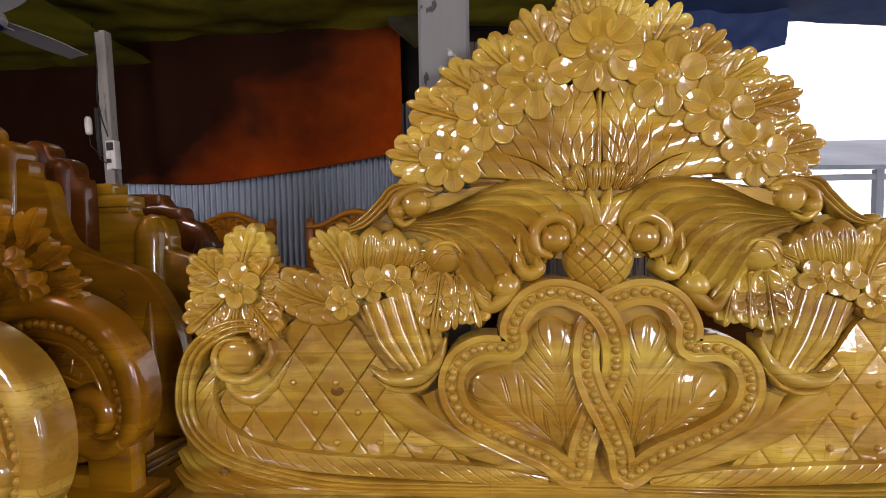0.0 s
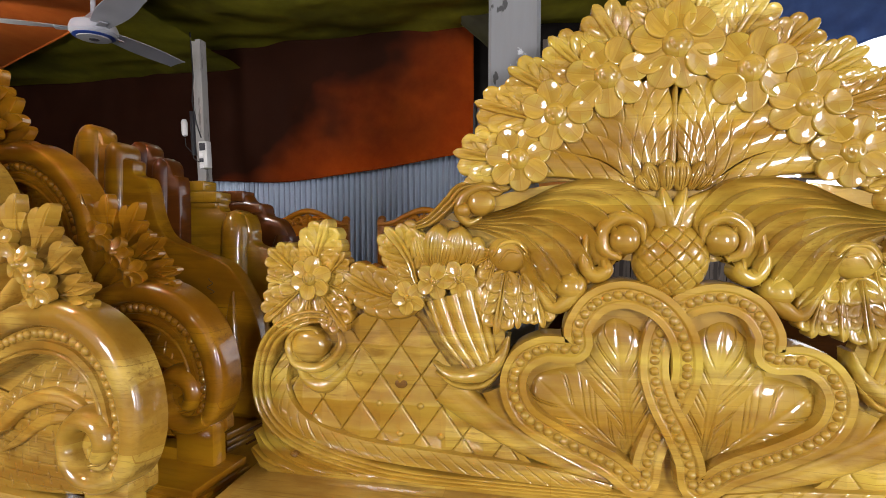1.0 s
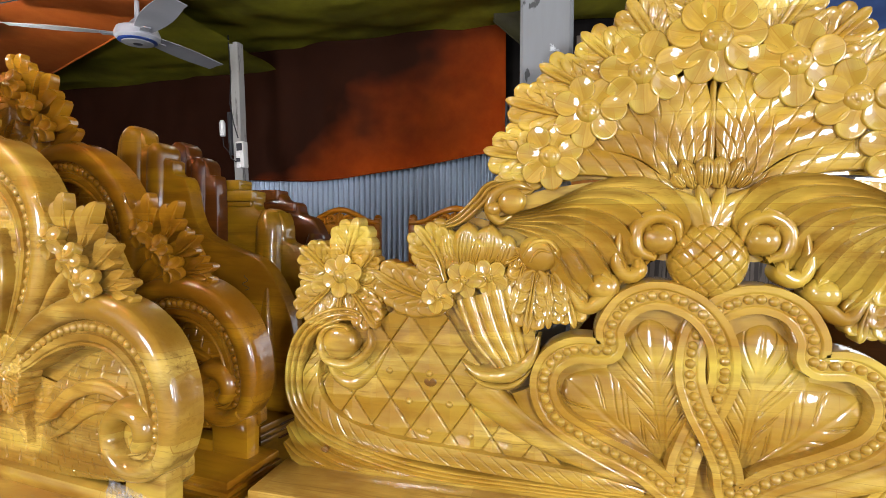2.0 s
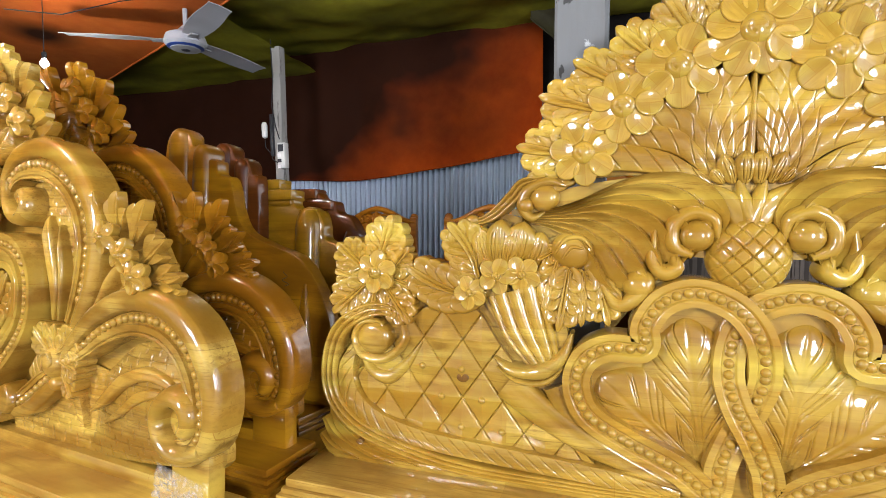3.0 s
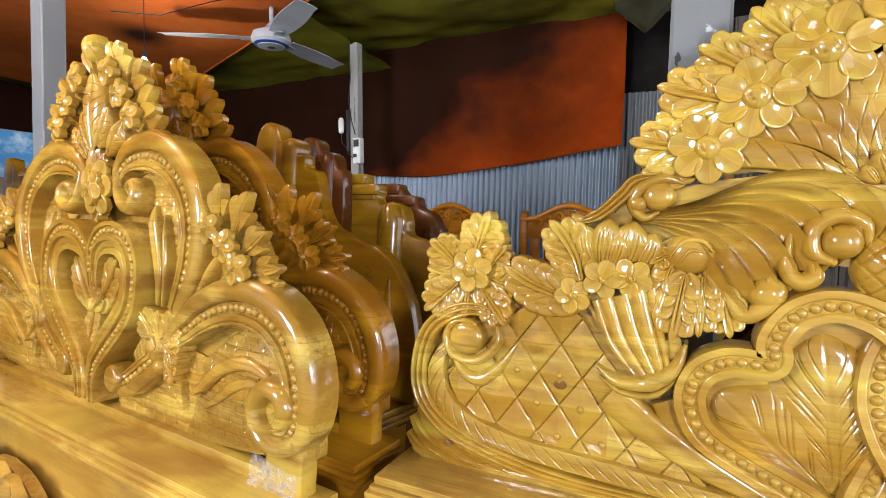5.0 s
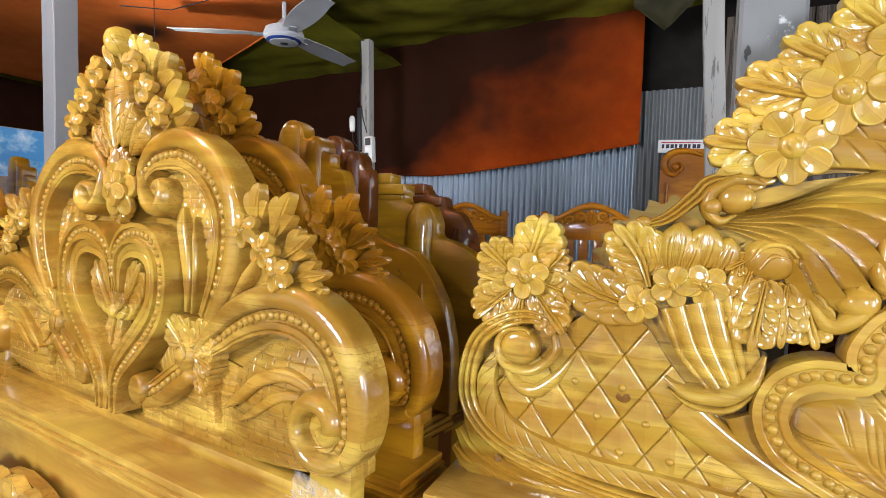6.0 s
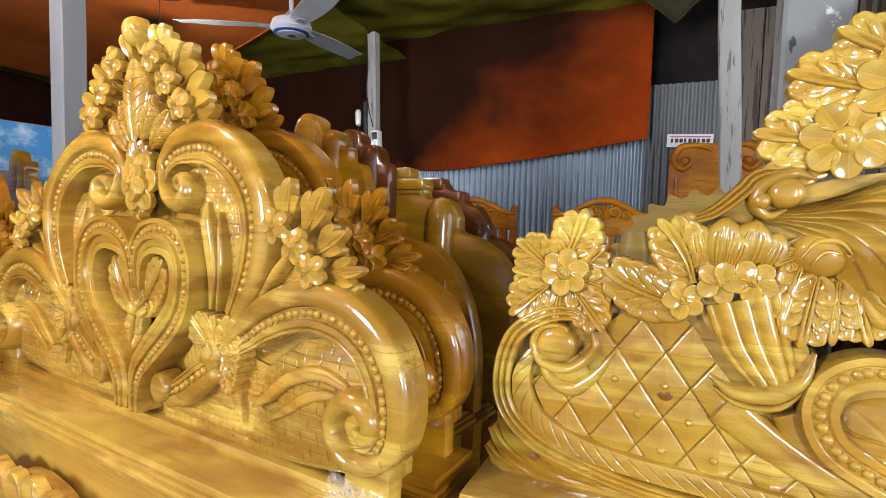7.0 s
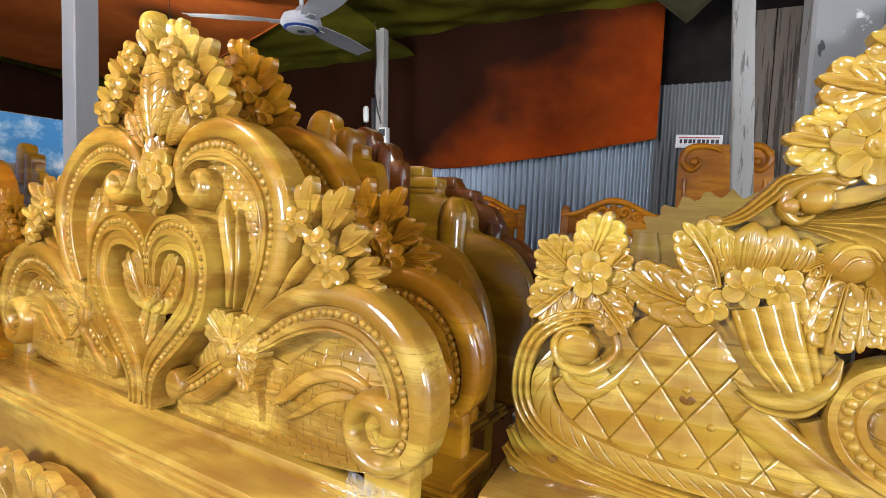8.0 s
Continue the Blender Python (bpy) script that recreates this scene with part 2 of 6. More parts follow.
TIN_DULL = plain("dull_rusty_tin", (0.17, 0.175, 0.175), 0.6, (0.07, 0.055, 0.04), 0.5, 9.0, metallic=0.4, relief=0.08, stretch=(1, 1, 0.3))
FLOOR_MAT = plain("bare_concrete_floor", (0.085, 0.075, 0.062), 0.85, (0.09, 0.08, 0.07), 0.6, 6.0)
PALE = plain("pale_dusty_ground", (0.62, 0.59, 0.52), 0.9, (0.45, 0.42, 0.36), 0.4, 3.0)
FAN_WHITE = plain("grey_white_fan_enamel", (0.34, 0.35, 0.37), 0.35, (0.25, 0.24, 0.22), 0.4, 22.0, relief=0.03)
FAN_BLUE = plain("blue_enamel_ring", (0.02, 0.05, 0.22), 0.35)
FAN_DARK = plain("dark_fan_cap", (0.03, 0.03, 0.035), 0.4)
PLASTIC = plain("off_white_plastic", (0.62, 0.61, 0.57), 0.45, (0.3, 0.28, 0.25), 0.4, 30.0, relief=0.03)
PLANK = plain("weathered_brown_planks", (0.125, 0.098, 0.076), 0.85, (0.025, 0.018, 0.013), 0.75, 16.0, relief=0.6, stretch=(2.6, 1, 0.10), cover=0.50)
WOOD_RAW = lacquered_wood("pale_unpolished_wood", (0.42, 0.28, 0.07), (0.34, 0.21, 0.045), (0.22, 0.12, 0.025), coat=0.1, gloss=0.4)
BLACK = plain("black_cable", (0.015, 0.015, 0.016), 0.5)
PAPER = plain("white_printed_paper", (0.72, 0.70, 0.68), 0.7, relief=0.03)
INK_RED = plain("red_print", (0.42, 0.05, 0.05), 0.7)
INK = plain("dark_print", (0.05, 0.045, 0.06), 0.7)
FILM = plain("clear_wrapping_film", (0.75, 0.76, 0.80), 0.12, relief=0.6, scale=60.0)
FILM.node_tree.nodes["Principled BSDF"].inputs["Alpha"].default_value = 0.11
PENCIL = plain("dark_marker_line", (0.05, 0.025, 0.012), 0.5)
SKY_PRINT, _nt, _b = mat("printed_blue_sky")
_cl = node(_nt, "ShaderNodeTexNoise", Scale=5.5, Detail=5.0, Roughness=0.6)
_nt.links.new(coords(_nt, (1, 1, 1.4)), _cl.inputs["Vector"])
_nt.links.new(ramp(_nt, _cl.outputs["Fac"], [(0.44, (0.07, 0.27, 0.56)), (0.54, (0.30, 0.48, 0.66)), (0.64, (0.72, 0.76, 0.78))]), _b.inputs["Base Color"])
_b.inputs["Roughness"].default_value = 0.4
# shed colours paled and blued to carry the haze of distance
FAR_WALL = plain("haze_pale_far_wall", (0.74, 0.77, 0.82), 0.8, scale=3.0)
FAR_ROOF = plain("haze_pale_tin_roof", (0.62, 0.66, 0.72), 0.7, scale=4.0)


# ---- mesh helpers (board shapes are drawn in centimetres: u along the board, v up, w out of it) ----
def part(name, verts, faces, material, parent=None, label="", flat=False, angle=50):
    me = bpy.data.meshes.new(name)
    me.from_pydata([tuple(map(float, v)) for v in verts], [], [tuple(map(int, f)) for f in faces])
    bm = bmesh.new()
    bm.from_mesh(me)
    bmesh.ops.recalc_face_normals(bm, faces=bm.faces)
    bm.to_mesh(me)
    bm.free()
    me.materials.append(material)
    if not flat:
        me.shade_smooth()
        me.set_sharp_from_angle(angle=radians(angle))
    ob = new(name, me)
    ob.parent = parent
    return tagged(ob, label=label)


def share(name, src, parent, m):
    """Another object on the mesh of src."""
    ob = new(name, src.data)
    ob.parent, ob.matrix_basis = parent, m
    return ob


def spline(points, n, closed=False):
    """Catmull-Rom through the points, resampled to n even steps."""
    p = np.array(points, float)
    q = np.vstack([p[-2], p, p[1]]) if closed else np.vstack([2 * p[0] - p[1], p, 2 * p[-1] - p[-2]])
    out, keys = [], []
    for i in range(1, len(q) - 2):
        for k in np.linspace(0, 1, 14, endpoint=False):
            a, b, c, d = q[i - 1], q[i], q[i + 1], q[i + 2]
            out.append(0.5 * (2 * b + (c - a) * k + (2 * a - 5 * b + 4 * c - d) * k ** 2 + (3 * b - a - 3 * c + d) * k ** 3))
            keys.append(i - 1 + k)
    out.append(q[-2])
    keys.append(len(p) - 1)
    out, keys = np.array(out), np.array(keys) / (len(p) - 1)
    s = np.concatenate([[0], np.cumsum(np.hypot(*np.diff(out, axis=0).T))])
    e = np.linspace(0, s[-1], n)
    return np.stack([np.interp(e, s, out[:, 0]), np.interp(e, s, out[:, 1])], 1), np.interp(e, s, keys), s[-1]


def strip_mesh(grid, back):
    """Closed shell from a grid of rows (n, m, 3) with straight sides down to w = back."""
    n, m = grid.shape[:2]
    verts = list(grid.reshape(-1, 3))
    faces = [(i * m + j, i * m + j + 1, (i + 1) * m + j + 1, (i + 1) * m + j) for i in range(n - 1) for j in range(m - 1)]
    o = len(verts)
    for i in range(n):
        for j in (0, m - 1):
            v = grid[i, j].copy()
            v[1] = -back if np.ndim(back) == 0 else -back[i]
            verts.append(v)
    for i in range(n - 1):
        a, b, c, d = o + 2 * i, o + 2 * i + 1, o + 2 * i + 2, o + 2 * i + 3
        faces += [(i * m, (i + 1) * m, c, a), (i * m + m - 1, b, d, (i + 1) * m + m - 1), (a, c, d, b)]
    for i in (0, n - 1):
        faces.append([i * m + j for j in range(m)] + [o + 2 * i + 1, o + 2 * i])
    return verts, faces


PROFILES = {
    "round": lambda s: np.sqrt(np.clip(1 - s ** 2, 0, 1)) ** 0.85,
    "rails": lambda s: np.clip((1 - abs(s)) / 0.1, 0, 1) ** 0.5 * (0.62 + 0.38 * np.abs(np.cos(np.pi * 1.5 * s)) ** 0.7),
    "fold": lambda s: np.sqrt(np.clip(1 - s ** 2, 0, 1)) ** 0.7 * (0.62 + 0.38 * np.abs(s - 0.15) ** 0.6),
    "frond": lambda s: np.clip((1 - abs(s)) / 0.06, 0, 1) ** 0.6 * (0.64 + 0.05 * (1 - s) + 0.30 * np.clip(1 - s ** 2, 0, 1)),
    "fluted": lambda s: np.sqrt(np.clip(1 - s ** 2, 0, 1)) ** 0.55 * (0.62 + 0.38 * np.abs(np.cos(np.pi * 2.1 * s + 0.35)) ** 0.55),
    "soft": lambda s: np.clip((1 - abs(s)) / 0.10, 0, 1) ** 0.5 * (0.86 + 0.14 * np.clip(1 - s ** 2, 0, 1)),
    # one sharp high edge, hollowed down to the low one
    "blade": lambda s: np.clip((1 - abs(s)) / 0.13, 0, 1) ** 0.6 * (0.46 + 0.54 * np.clip((s + 1) / 1.8, 0, 1) ** 1.7),
    # flat band with a shallow bead track between two scored lines
    "track": lambda s: np.clip((1 - abs(s)) / 0.09, 0, 1) ** 0.5 * (1 - 0.13 * (np.abs(s) < 0.37) - 0.10 * np.exp(-((np.abs(s) - 0.40) / 0.035) ** 2)),
    # broad outer roll, scored line, bead track, inner lip
    "channel": lambda q: (lambda x: np.clip((1 - abs(x)) / 0.05, 0, 1) ** 0.5 * np.where(x < 0.0, 0.42 + 0.58 * np.sqrt(np.clip(1 - ((x + 0.44) / 0.56) ** 2, 0, 1)) ** 0.8,
                                    np.where(x < 0.50, 0.60, 0.76)) - 0.16 * np.exp(-((x + 0.03) / 0.028) ** 2) - 0.10 * np.exp(-((x - 0.80) / 0.03) ** 2))(-q),
    # thin outer ridge, bead track, raised ridge, lower inner lip
    "heart_rim": lambda q: (lambda x: np.clip((1 - abs(x)) / 0.05, 0, 1) ** 0.5 * np.where(x < -0.70, 0.95, np.where(x < -0.10, 0.76, np.where(x < 0.16, 1.0, 0.72)))
                            - 0.10 * np.exp(-((x - 0.58) / 0.04) ** 2))(-q),
}
SIDES = {"channel": 81, "heart_rim": 81, "rails": 24, "frond": 41, "fluted": 71, "soft": 33, "blade": 21, "track": 41}


def both_sides(board, fn, both, full):
    """Builds one side, and its mirror image about the board's middle line where wanted."""
    if not both or full:
        return [fn(1)]
    twin = fn(-1)
    twin.matrix_basis = Matrix.Translation((0.02 * board.get("axis", 0.0), 0, 0)) @ twin.matrix_basis
    return [fn(1), twin]


def ribbon(board, name, points, widths, h, base=0.0, prof="round", cuts=0, slant=1.0, both=True, weave=None, beads_along=False, beads_in=False, material=None):
    closed = weave is not None
    rough = sum(math.dist(a, b) for a, b in zip(points, points[1:]))
    n = max(40, int(rough / 0.13) if cuts else 0, len(points) * 9)
    p, key, length = spline(points, n, closed)
    w = np.interp(key, np.linspace(0, 1, len(widths)), widths)
    t = np.gradient(p, axis=0)
    if closed:
        t[0] = t[-1] = p[1] - p[-2]
    t /= np.maximum(np.hypot(*t.T), 1e-6)[:, None]
    nrm = np.stack([-t[:, 1], t[:, 0]], 1)
    s = np.linspace(-1, 1, SIDES.get(prof, 11))
    if prof in ("round", "fold"):
        s = np.sin(s * np.pi / 2)
    rise = h * np.clip(w / max(w.max(), 0.1), 0.05, 1) ** 0.55
    if closed:
        rise = rise * np.interp(key, np.linspace(0, 1, len(weave)), weave)
    depth = base + rise[:, None] * PROFILES[prof](s)[None, :]
    if cuts:
        phase = np.linspace(0, 1, n)[:, None] * cuts - slant * s[None, :]
        f = phase - np.floor(phase)
        reach = np.clip((0.96 - np.abs(s)) * 3, 0, 1) * np.clip(1.0 - 0.5 * s, 0, 1)
        depth -= 0.34 * np.exp(-((f - 0.5) * length / cuts / 0.15) ** 2) * reach[None, :]
    xy = p[:, None, :] + nrm[:, None, :] * (s[None, :] * w[:, None] / 2)[..., None]
    if closed:
        # inner corners close up to a point instead of folding over
        for i in range(1, n):
            back = ((xy[i] - xy[i - 1]) @ t[i]) < 0
            xy[i][back] = xy[i - 1][back]

    def make(sign):
        grid = np.stack([sign * xy[..., 0], -depth, xy[..., 1]], -1) / 100
        ob = part(name, *strip_mesh(grid, (min(base, 0.2) - 2.2) / 100), material or board["wood"], board["root"])
        if beads_along or beads_in:
            off = {"channel": -0.24, "heart_rim": 0.40}.get(prof, 0.0)
            r = 0.90 if beads_along else (0.98 if prof == 'channel' else 0.82)
            count = int(length * (1.0 if beads_along else 0.84) / (r * 2.04))
            k0, k1 = (0.0, 1.0) if beads_along else (0.06, 0.90)
            for a in np.linspace(k0, k1, count, endpoint=not closed):
                i = min(int(a * (n - 1)), n - 1)
                c = p[i] + nrm[i] * off * w[i] / 2
                if not beads_along and w[i] < 3.2:
                    continue
                d = base + rise[i] * (0.88 if beads_along else 0.76 if prof == 'heart_rim' else 0.60)
                bead(ob, sign * c[0], c[1], d, r, board["wood"])
        return ob

    return both_sides(board, make, both, False)


def tongue(points, widths, h, base, lift, score=0.16, n=14, m=13):
    """A rounded carved tongue along a curve, with a line scored down its middle; returns grid rows and its back."""
    p, key, _ = spline(points, n)
    t = np.linspace(0, 1, n)
    d = np.gradient(p, axis=0)
    d /= np.maximum(np.hypot(*d.T), 1e-6)[:, None]
    nr = np.stack([-d[:, 1], d[:, 0]], 1)
    s = np.sin(np.linspace(-1, 1, m) * np.pi / 2)
    end = np.sqrt(np.clip(1 - np.clip((t - 0.78) / 0.22, 0, 1) ** 2.4, 0.03, 1))
    w = np.interp(key, np.linspace(0, 1, len(widths)), widths) * end
    cross = np.clip(1 - np.abs(s) ** 7, 0, 1) ** 0.5 * (0.70 + 0.30 * np.abs(s) ** 1.4)
    depth = base + lift * t[:, None] ** 1.6 + h * (0.45 + 0.55 * end)[:, None] * (0.30 + 0.70 * cross)[None, :]
    depth -= score * h * np.exp(-(s / 0.13) ** 2)[None, :] * (np.clip(t * 6, 0, 1) * np.clip((0.86 - t) * 6, 0, 1))[:, None]
    xy = p[:, None, :] + nr[:, None, :] * (s[None, :] * w[:, None] / 2)[..., None]
    return xy, depth


def acanthus(board, name, points, width, h, base, lobes, bend, lift, both, material):
    """A lobed leaf: side tongues swept forward from the midrib, a longer one over them that ends in the tip."""
    (x0, y0), (x1, y1) = points
    length = math.hypot(x1 - x0, y1 - y0)
    ax = np.array([(x1 - x0) / length, (y1 - y0) / length])
    nr = np.array([-ax[1], ax[0]])
    k = 4 if lobes <= 4 else 5
    rng = random.Random(int(x1 * 17 + y1 * 5))

    def spot(t, off):
        return np.array([x0, y0]) + ax * t * length + nr * (off + bend * length * math.sin(math.pi * min(t, 1)))

    rows = []
    for j in range(k):
        t0 = 0.72 * j / k
        reach = width * 0.56 * (0.70, 0.95, 1.0, 0.86, 0.62)[j + (k == 4 and j == 3)] * rng.uniform(0.94, 1.06)
        fat = max(length * 0.72 / k * 1.7, width * 0.22)
        for side in (1, -1):
            run = [spot(t0, 0.0), spot(t0 + 0.10, side * reach * 0.45), spot(t0 + 0.21, side * reach * 0.84), spot(t0 + 0.36, side * reach)]
            rows.append(tongue(run, [fat * 0.55, fat, fat * 1.05, fat * 0.72], h * 0.62, base + 0.22 * j * h / k, 0.35 * h + rng.uniform(-0.1, 0.15)))
    rows.append(tongue([spot(0, 0), spot(0.35, 0), spot(0.7, 0), spot(1.0, 0)], [width * 0.14, width * 0.20, width * 0.30, width * 0.34], h * 0.70, base + 0.25 * h, lift + 0.1 * h, 0.22, 26))

    def make(sign):
        verts, faces = [], []
        for xy, depth in rows:
            grid = np.stack([sign * xy[..., 0], -depth, xy[..., 1]], -1) / 100
            v, f = strip_mesh(grid, (min(base, 0.3) - 1.0) / 100)
            o = len(verts)
            verts += v
            faces += [[i + o for i in q] for q in f]
        return part(name, verts, faces, material or board["wood"], board["root"], angle=45)

    return both_sides(board, make, both, False)


def leaf(board, name, points, width, h, base=0.0, lobes=4, bend=0.0, lift=0.6, veins=0, both=True, blunt=False, ribs=(), branch=0, material=None):
    """A carved leaf from its root to its tip: toothed edge, midrib and side veins cut in, tip lifted."""
    if lobes and not blunt:
        return acanthus(board, name, points, width, h, base, lobes, bend, lift, both, material)
    (x0, y0), (x1, y1) = points
    ax = np.array([x1 - x0, y1 - y0], float)
    length = np.hypot(*ax)
    ax /= length
    nr = np.array([-ax[1], ax[0]])
    m = 121 if branch else 45 if ribs else 31
    s = np.linspace(-1, 1, m)
    k = max(veins, 3)
    steps = np.array([0, 0.03, 0.06, 0.10, 0.17, 0.26, 0.36, 0.43, 0.47, 0.5, 0.53, 0.57, 0.64, 0.74, 0.83, 0.90, 0.94, 0.97])
    t = np.linspace(0, 1, 150) if branch else np.append((np.arange(k)[:, None] + steps[None, :]).ravel(), k) / k
    n = len(t)
    shape = np.sin(np.pi * np.clip(0.05 + 0.95 * t, 0, 1) ** 1.05) ** 0.55 if blunt else np.sin(np.pi * np.clip(0.09 + 0.80 * t, 0, 1) ** 0.90) ** 0.60
    f = t * k - np.floor(t * k)
    f[-1] = 1.0
    edge = np.minimum(f, 1 - f)
    smooth = width * 0.57 * np.clip(shape, 0.05, None)
    half = smooth
    along = t[:, None] * length * 0.97 + np.abs(s)[None, :] ** 1.5 * (smooth * (0.25 if blunt else 0.95))[:, None] * (1 - 1.75 * t[:, None] ** 2.2)
    across = s[None, :] * half[:, None] + (bend * length * np.sin(np.pi * t))[:, None]
    env = np.clip(0.55 + 0.45 * np.sin(np.pi * np.clip(0.15 + 0.75 * t, 0, 1)), 0.2, 1)
    hollow = 0.82 + 0.18 * np.cos(np.pi * (np.abs(s) * 1.4 - 0.60)) - 0.20 * np.abs(s) ** 10
    if blunt:
        hollow = 0.25 + 0.75 * np.clip(1 - np.abs(s) ** 2.4, 0, 1) ** 0.6
        env = np.clip(np.sin(np.pi * np.clip(0.05 + 0.95 * t, 0, 1)), 0, 1) ** 0.35
    depth = h * env[:, None] * hollow[None, :]
    depth -= (0.10 if blunt else 0.20) * h * np.exp(-(s / 0.055) ** 2)[None, :] * (1 - 0.8 * t[:, None])
    side = np.abs(s)[None, :]
    if veins:
        depth -= 0.15 * h * np.exp(-(edge / 0.05) ** 2)[:, None] * np.clip(np.abs(s) * 2.0 - 0.1, 0, 1)[None, :] * np.clip(1.15 - np.abs(s), 0, 1)[None, :]
    for c in ribs:
        for q in (c, -c):
            depth -= 0.14 * h * np.exp(-((s[None, :] - q) / 0.035) ** 2) * np.clip(np.sin(np.pi * np.clip((t[:, None] - 0.06) / (0.80 - 0.25 * c), 0, 1)) * 3, 0, 1)
    if branch:
        way = t[:, None] - 0.42 * side ** 0.75 - 0.06 * (s[None, :] > 0)
        for j in range(branch):
            c = 0.02 + 0.66 * (j + 0.35 * math.sin(j * 2.4)) / branch
            stop = 0.80 + 0.14 * math.sin(j * 1.7)
            depth -= 0.11 * h * np.exp(-((way - c) / 0.0058) ** 2) * np.clip((side - 0.05) * 9, 0, 1) * np.clip((stop - side) * 5, 0, 1)
        for c in (0.09, -0.10, 0.19):
            line = c * (0.4 + 1.3 * t[:, None])
            depth -= 0.09 * h * np.exp(-((s[None, :] - line) / 0.020) ** 2) * np.clip((0.75 - abs(c) * 2 - t[:, None]) * 5, 0, 1)
    depth += base + lift * (t ** 2)[:, None]
    xy = np.array([x0, y0]) + along[..., None] * ax + across[..., None] * nr

    def make(sign):
        grid = np.stack([sign * xy[..., 0], -depth, xy[..., 1]], -1) / 100
        return part(name, *strip_mesh(grid, (min(base, 0.3) - 1.0) / 100), material or board["wood"], board["root"])

    return both_sides(board, make, both, False)


def fingers(board, name, points, width, h, base=0.0, count=3, lift=1.5, both=True, spread=1.0, material=None):
    """A chunky carved leaf: thick finger lobes fanning out from one root, parted by deep valleys, ends curled forward."""
    (x0, y0), (x1, y1) = points
    length = math.hypot(x1 - x0, y1 - y0)
    head = math.atan2(y1 - y0, x1 - x0)
    fan = math.atan2(width * 0.5, length * 0.72) * spread
    rng = random.Random(int(x0 * 13 + y1 * 7))
    n, m = 22, 15
    t = np.linspace(0, 1, n)
    s = np.linspace(-1, 1, m)
    half = width / count * (0.70 if count > 1 else 0.5)
    grids = []
    for i in range(count):
        a = 0.0 if count == 1 else 2 * i / (count - 1) - 1
        reach = length * (1 - 0.20 * a * a) * rng.uniform(0.93, 1.05)
        ang = head + a * fan * (0.45 + 0.62 * t)
        step = np.stack([np.cos(ang), np.sin(ang)], 1) * reach / (n - 1)
        p = np.array([x0, y0]) + np.cumsum(step, 0)
        d = step / np.hypot(*step.T)[:, None]
        nr = np.stack([-d[:, 1], d[:, 0]], 1)
        w = half * np.minimum(1, 0.30 + 1.0 * t) * np.sqrt(np.clip(1 - 0.96 * np.clip((t - 0.62) / 0.38, 0, 1) ** 2, 0.03, 1))
        cross = 0.58 + 0.42 * np.clip((1 - np.abs(s)) / 0.12, 0, 1) ** 0.6 * (0.30 + 0.70 * np.abs(s + 0.15) ** 1.2) + 0.30 * np.exp(-((s + 0.15) / 0.10) ** 2) * (0.6 - 0.6 * a * a)
        dep = base + (0.5 if abs(a) < 0.3 else 0.0) + rng.uniform(-0.15, 0.25) + lift * t ** 1.8
        depth = dep[:, None] + h * (np.clip(w / half, 0.3, 1) ** 0.6)[:, None] * cross[None, :]
        xy = p[:, None, :] + nr[:, None, :] * (s[None, :] * w[:, None])[..., None]
        hold = np.where(t < 0.35, min(base, 0.3) - 1.0, np.maximum(min(base, 0.3) - 1.0, depth.min(1) - 1.7))
        grids.append((xy, depth, hold / 100))

    grids = grids[count // 2:] + grids[:count // 2]

    def make(sign):
        main = None
        for xy, depth, hold in grids:
            v, f = strip_mesh(np.stack([sign * xy[..., 0], -depth, xy[..., 1]], -1) / 100, hold)
            ob = part("lobe" if main else name, v, f, material or board["wood"], main or board["root"], angle=38)
            main = main or ob
        return main

    return both_sides(board, make, both, False)


def dome_grid(rx, rz, h, rings=7, seg=20, power=2.0, lattice=False):
    verts, faces = [(0, -h, 0)], []
    if lattice:
        rings, seg = 56, 128
    for i in range(1, rings + 1):
        r = np.sin(i / rings * np.pi / 2) if not lattice else i / rings
        z = h * np.clip(1 - r ** power, 0, 1) ** 0.5
        for j in range(seg):
            a = 2 * np.pi * j / seg
            x, y = rx * r * np.cos(a), rz * r * np.sin(a)
            d = z
            if lattice:
                q = [abs((v / 3.0) % 1 - 0.5) for v in ((x + y * 0.95), (x - y * 0.95))]
                d = z - 0.42 * sum(np.exp(-((0.5 - v) / 0.065) ** 2) for v in q) * (1 if r < 0.97 else 0)
            verts.append((x, -d, y))
    o = len(verts)
    for j in range(seg):
        faces.append((0, 1 + j, 1 + (j + 1) % seg))
        verts.append((verts[1 + (rings - 1) * seg + j][0], 1.0, verts[1 + (rings - 1) * seg + j][2]))
    for i in range(rings - 1):
        for j in range(seg):
            a, b = 1 + i * seg + j, 1 + i * seg + (j + 1) % seg
            faces.append((a, a + seg, b + seg, b))
    a = 1 + (rings - 1) * seg
    for j in range(seg):
        k = (j + 1) % seg
        faces.append((a + j, o + j, o + k, a + k))
    faces.append([o + j for j in range(seg)][::-1])
    return np.array(verts) / 100, faces


def dome(board, name, points, radii, h, base=0.0, both=True, full=False, lattice=False, power=2.6, material=None):
    (u, v), = points
    rx, rz = radii if isinstance(radii, (list, tuple)) else (radii, radii)
    verts, faces = dome_grid(rx, rz, h, 10, 28, 2.0 if lattice else power, lattice)

    def make(sign):
        q = verts + np.array([0 if full else sign * u, -base * 100 / 100, v]) * np.array([0.01, 0.01, 0.01])
        return part(name, q, faces, material or board["wood"], board["root"])

    return both_sides(board, make, both, full)


SHARED = {}


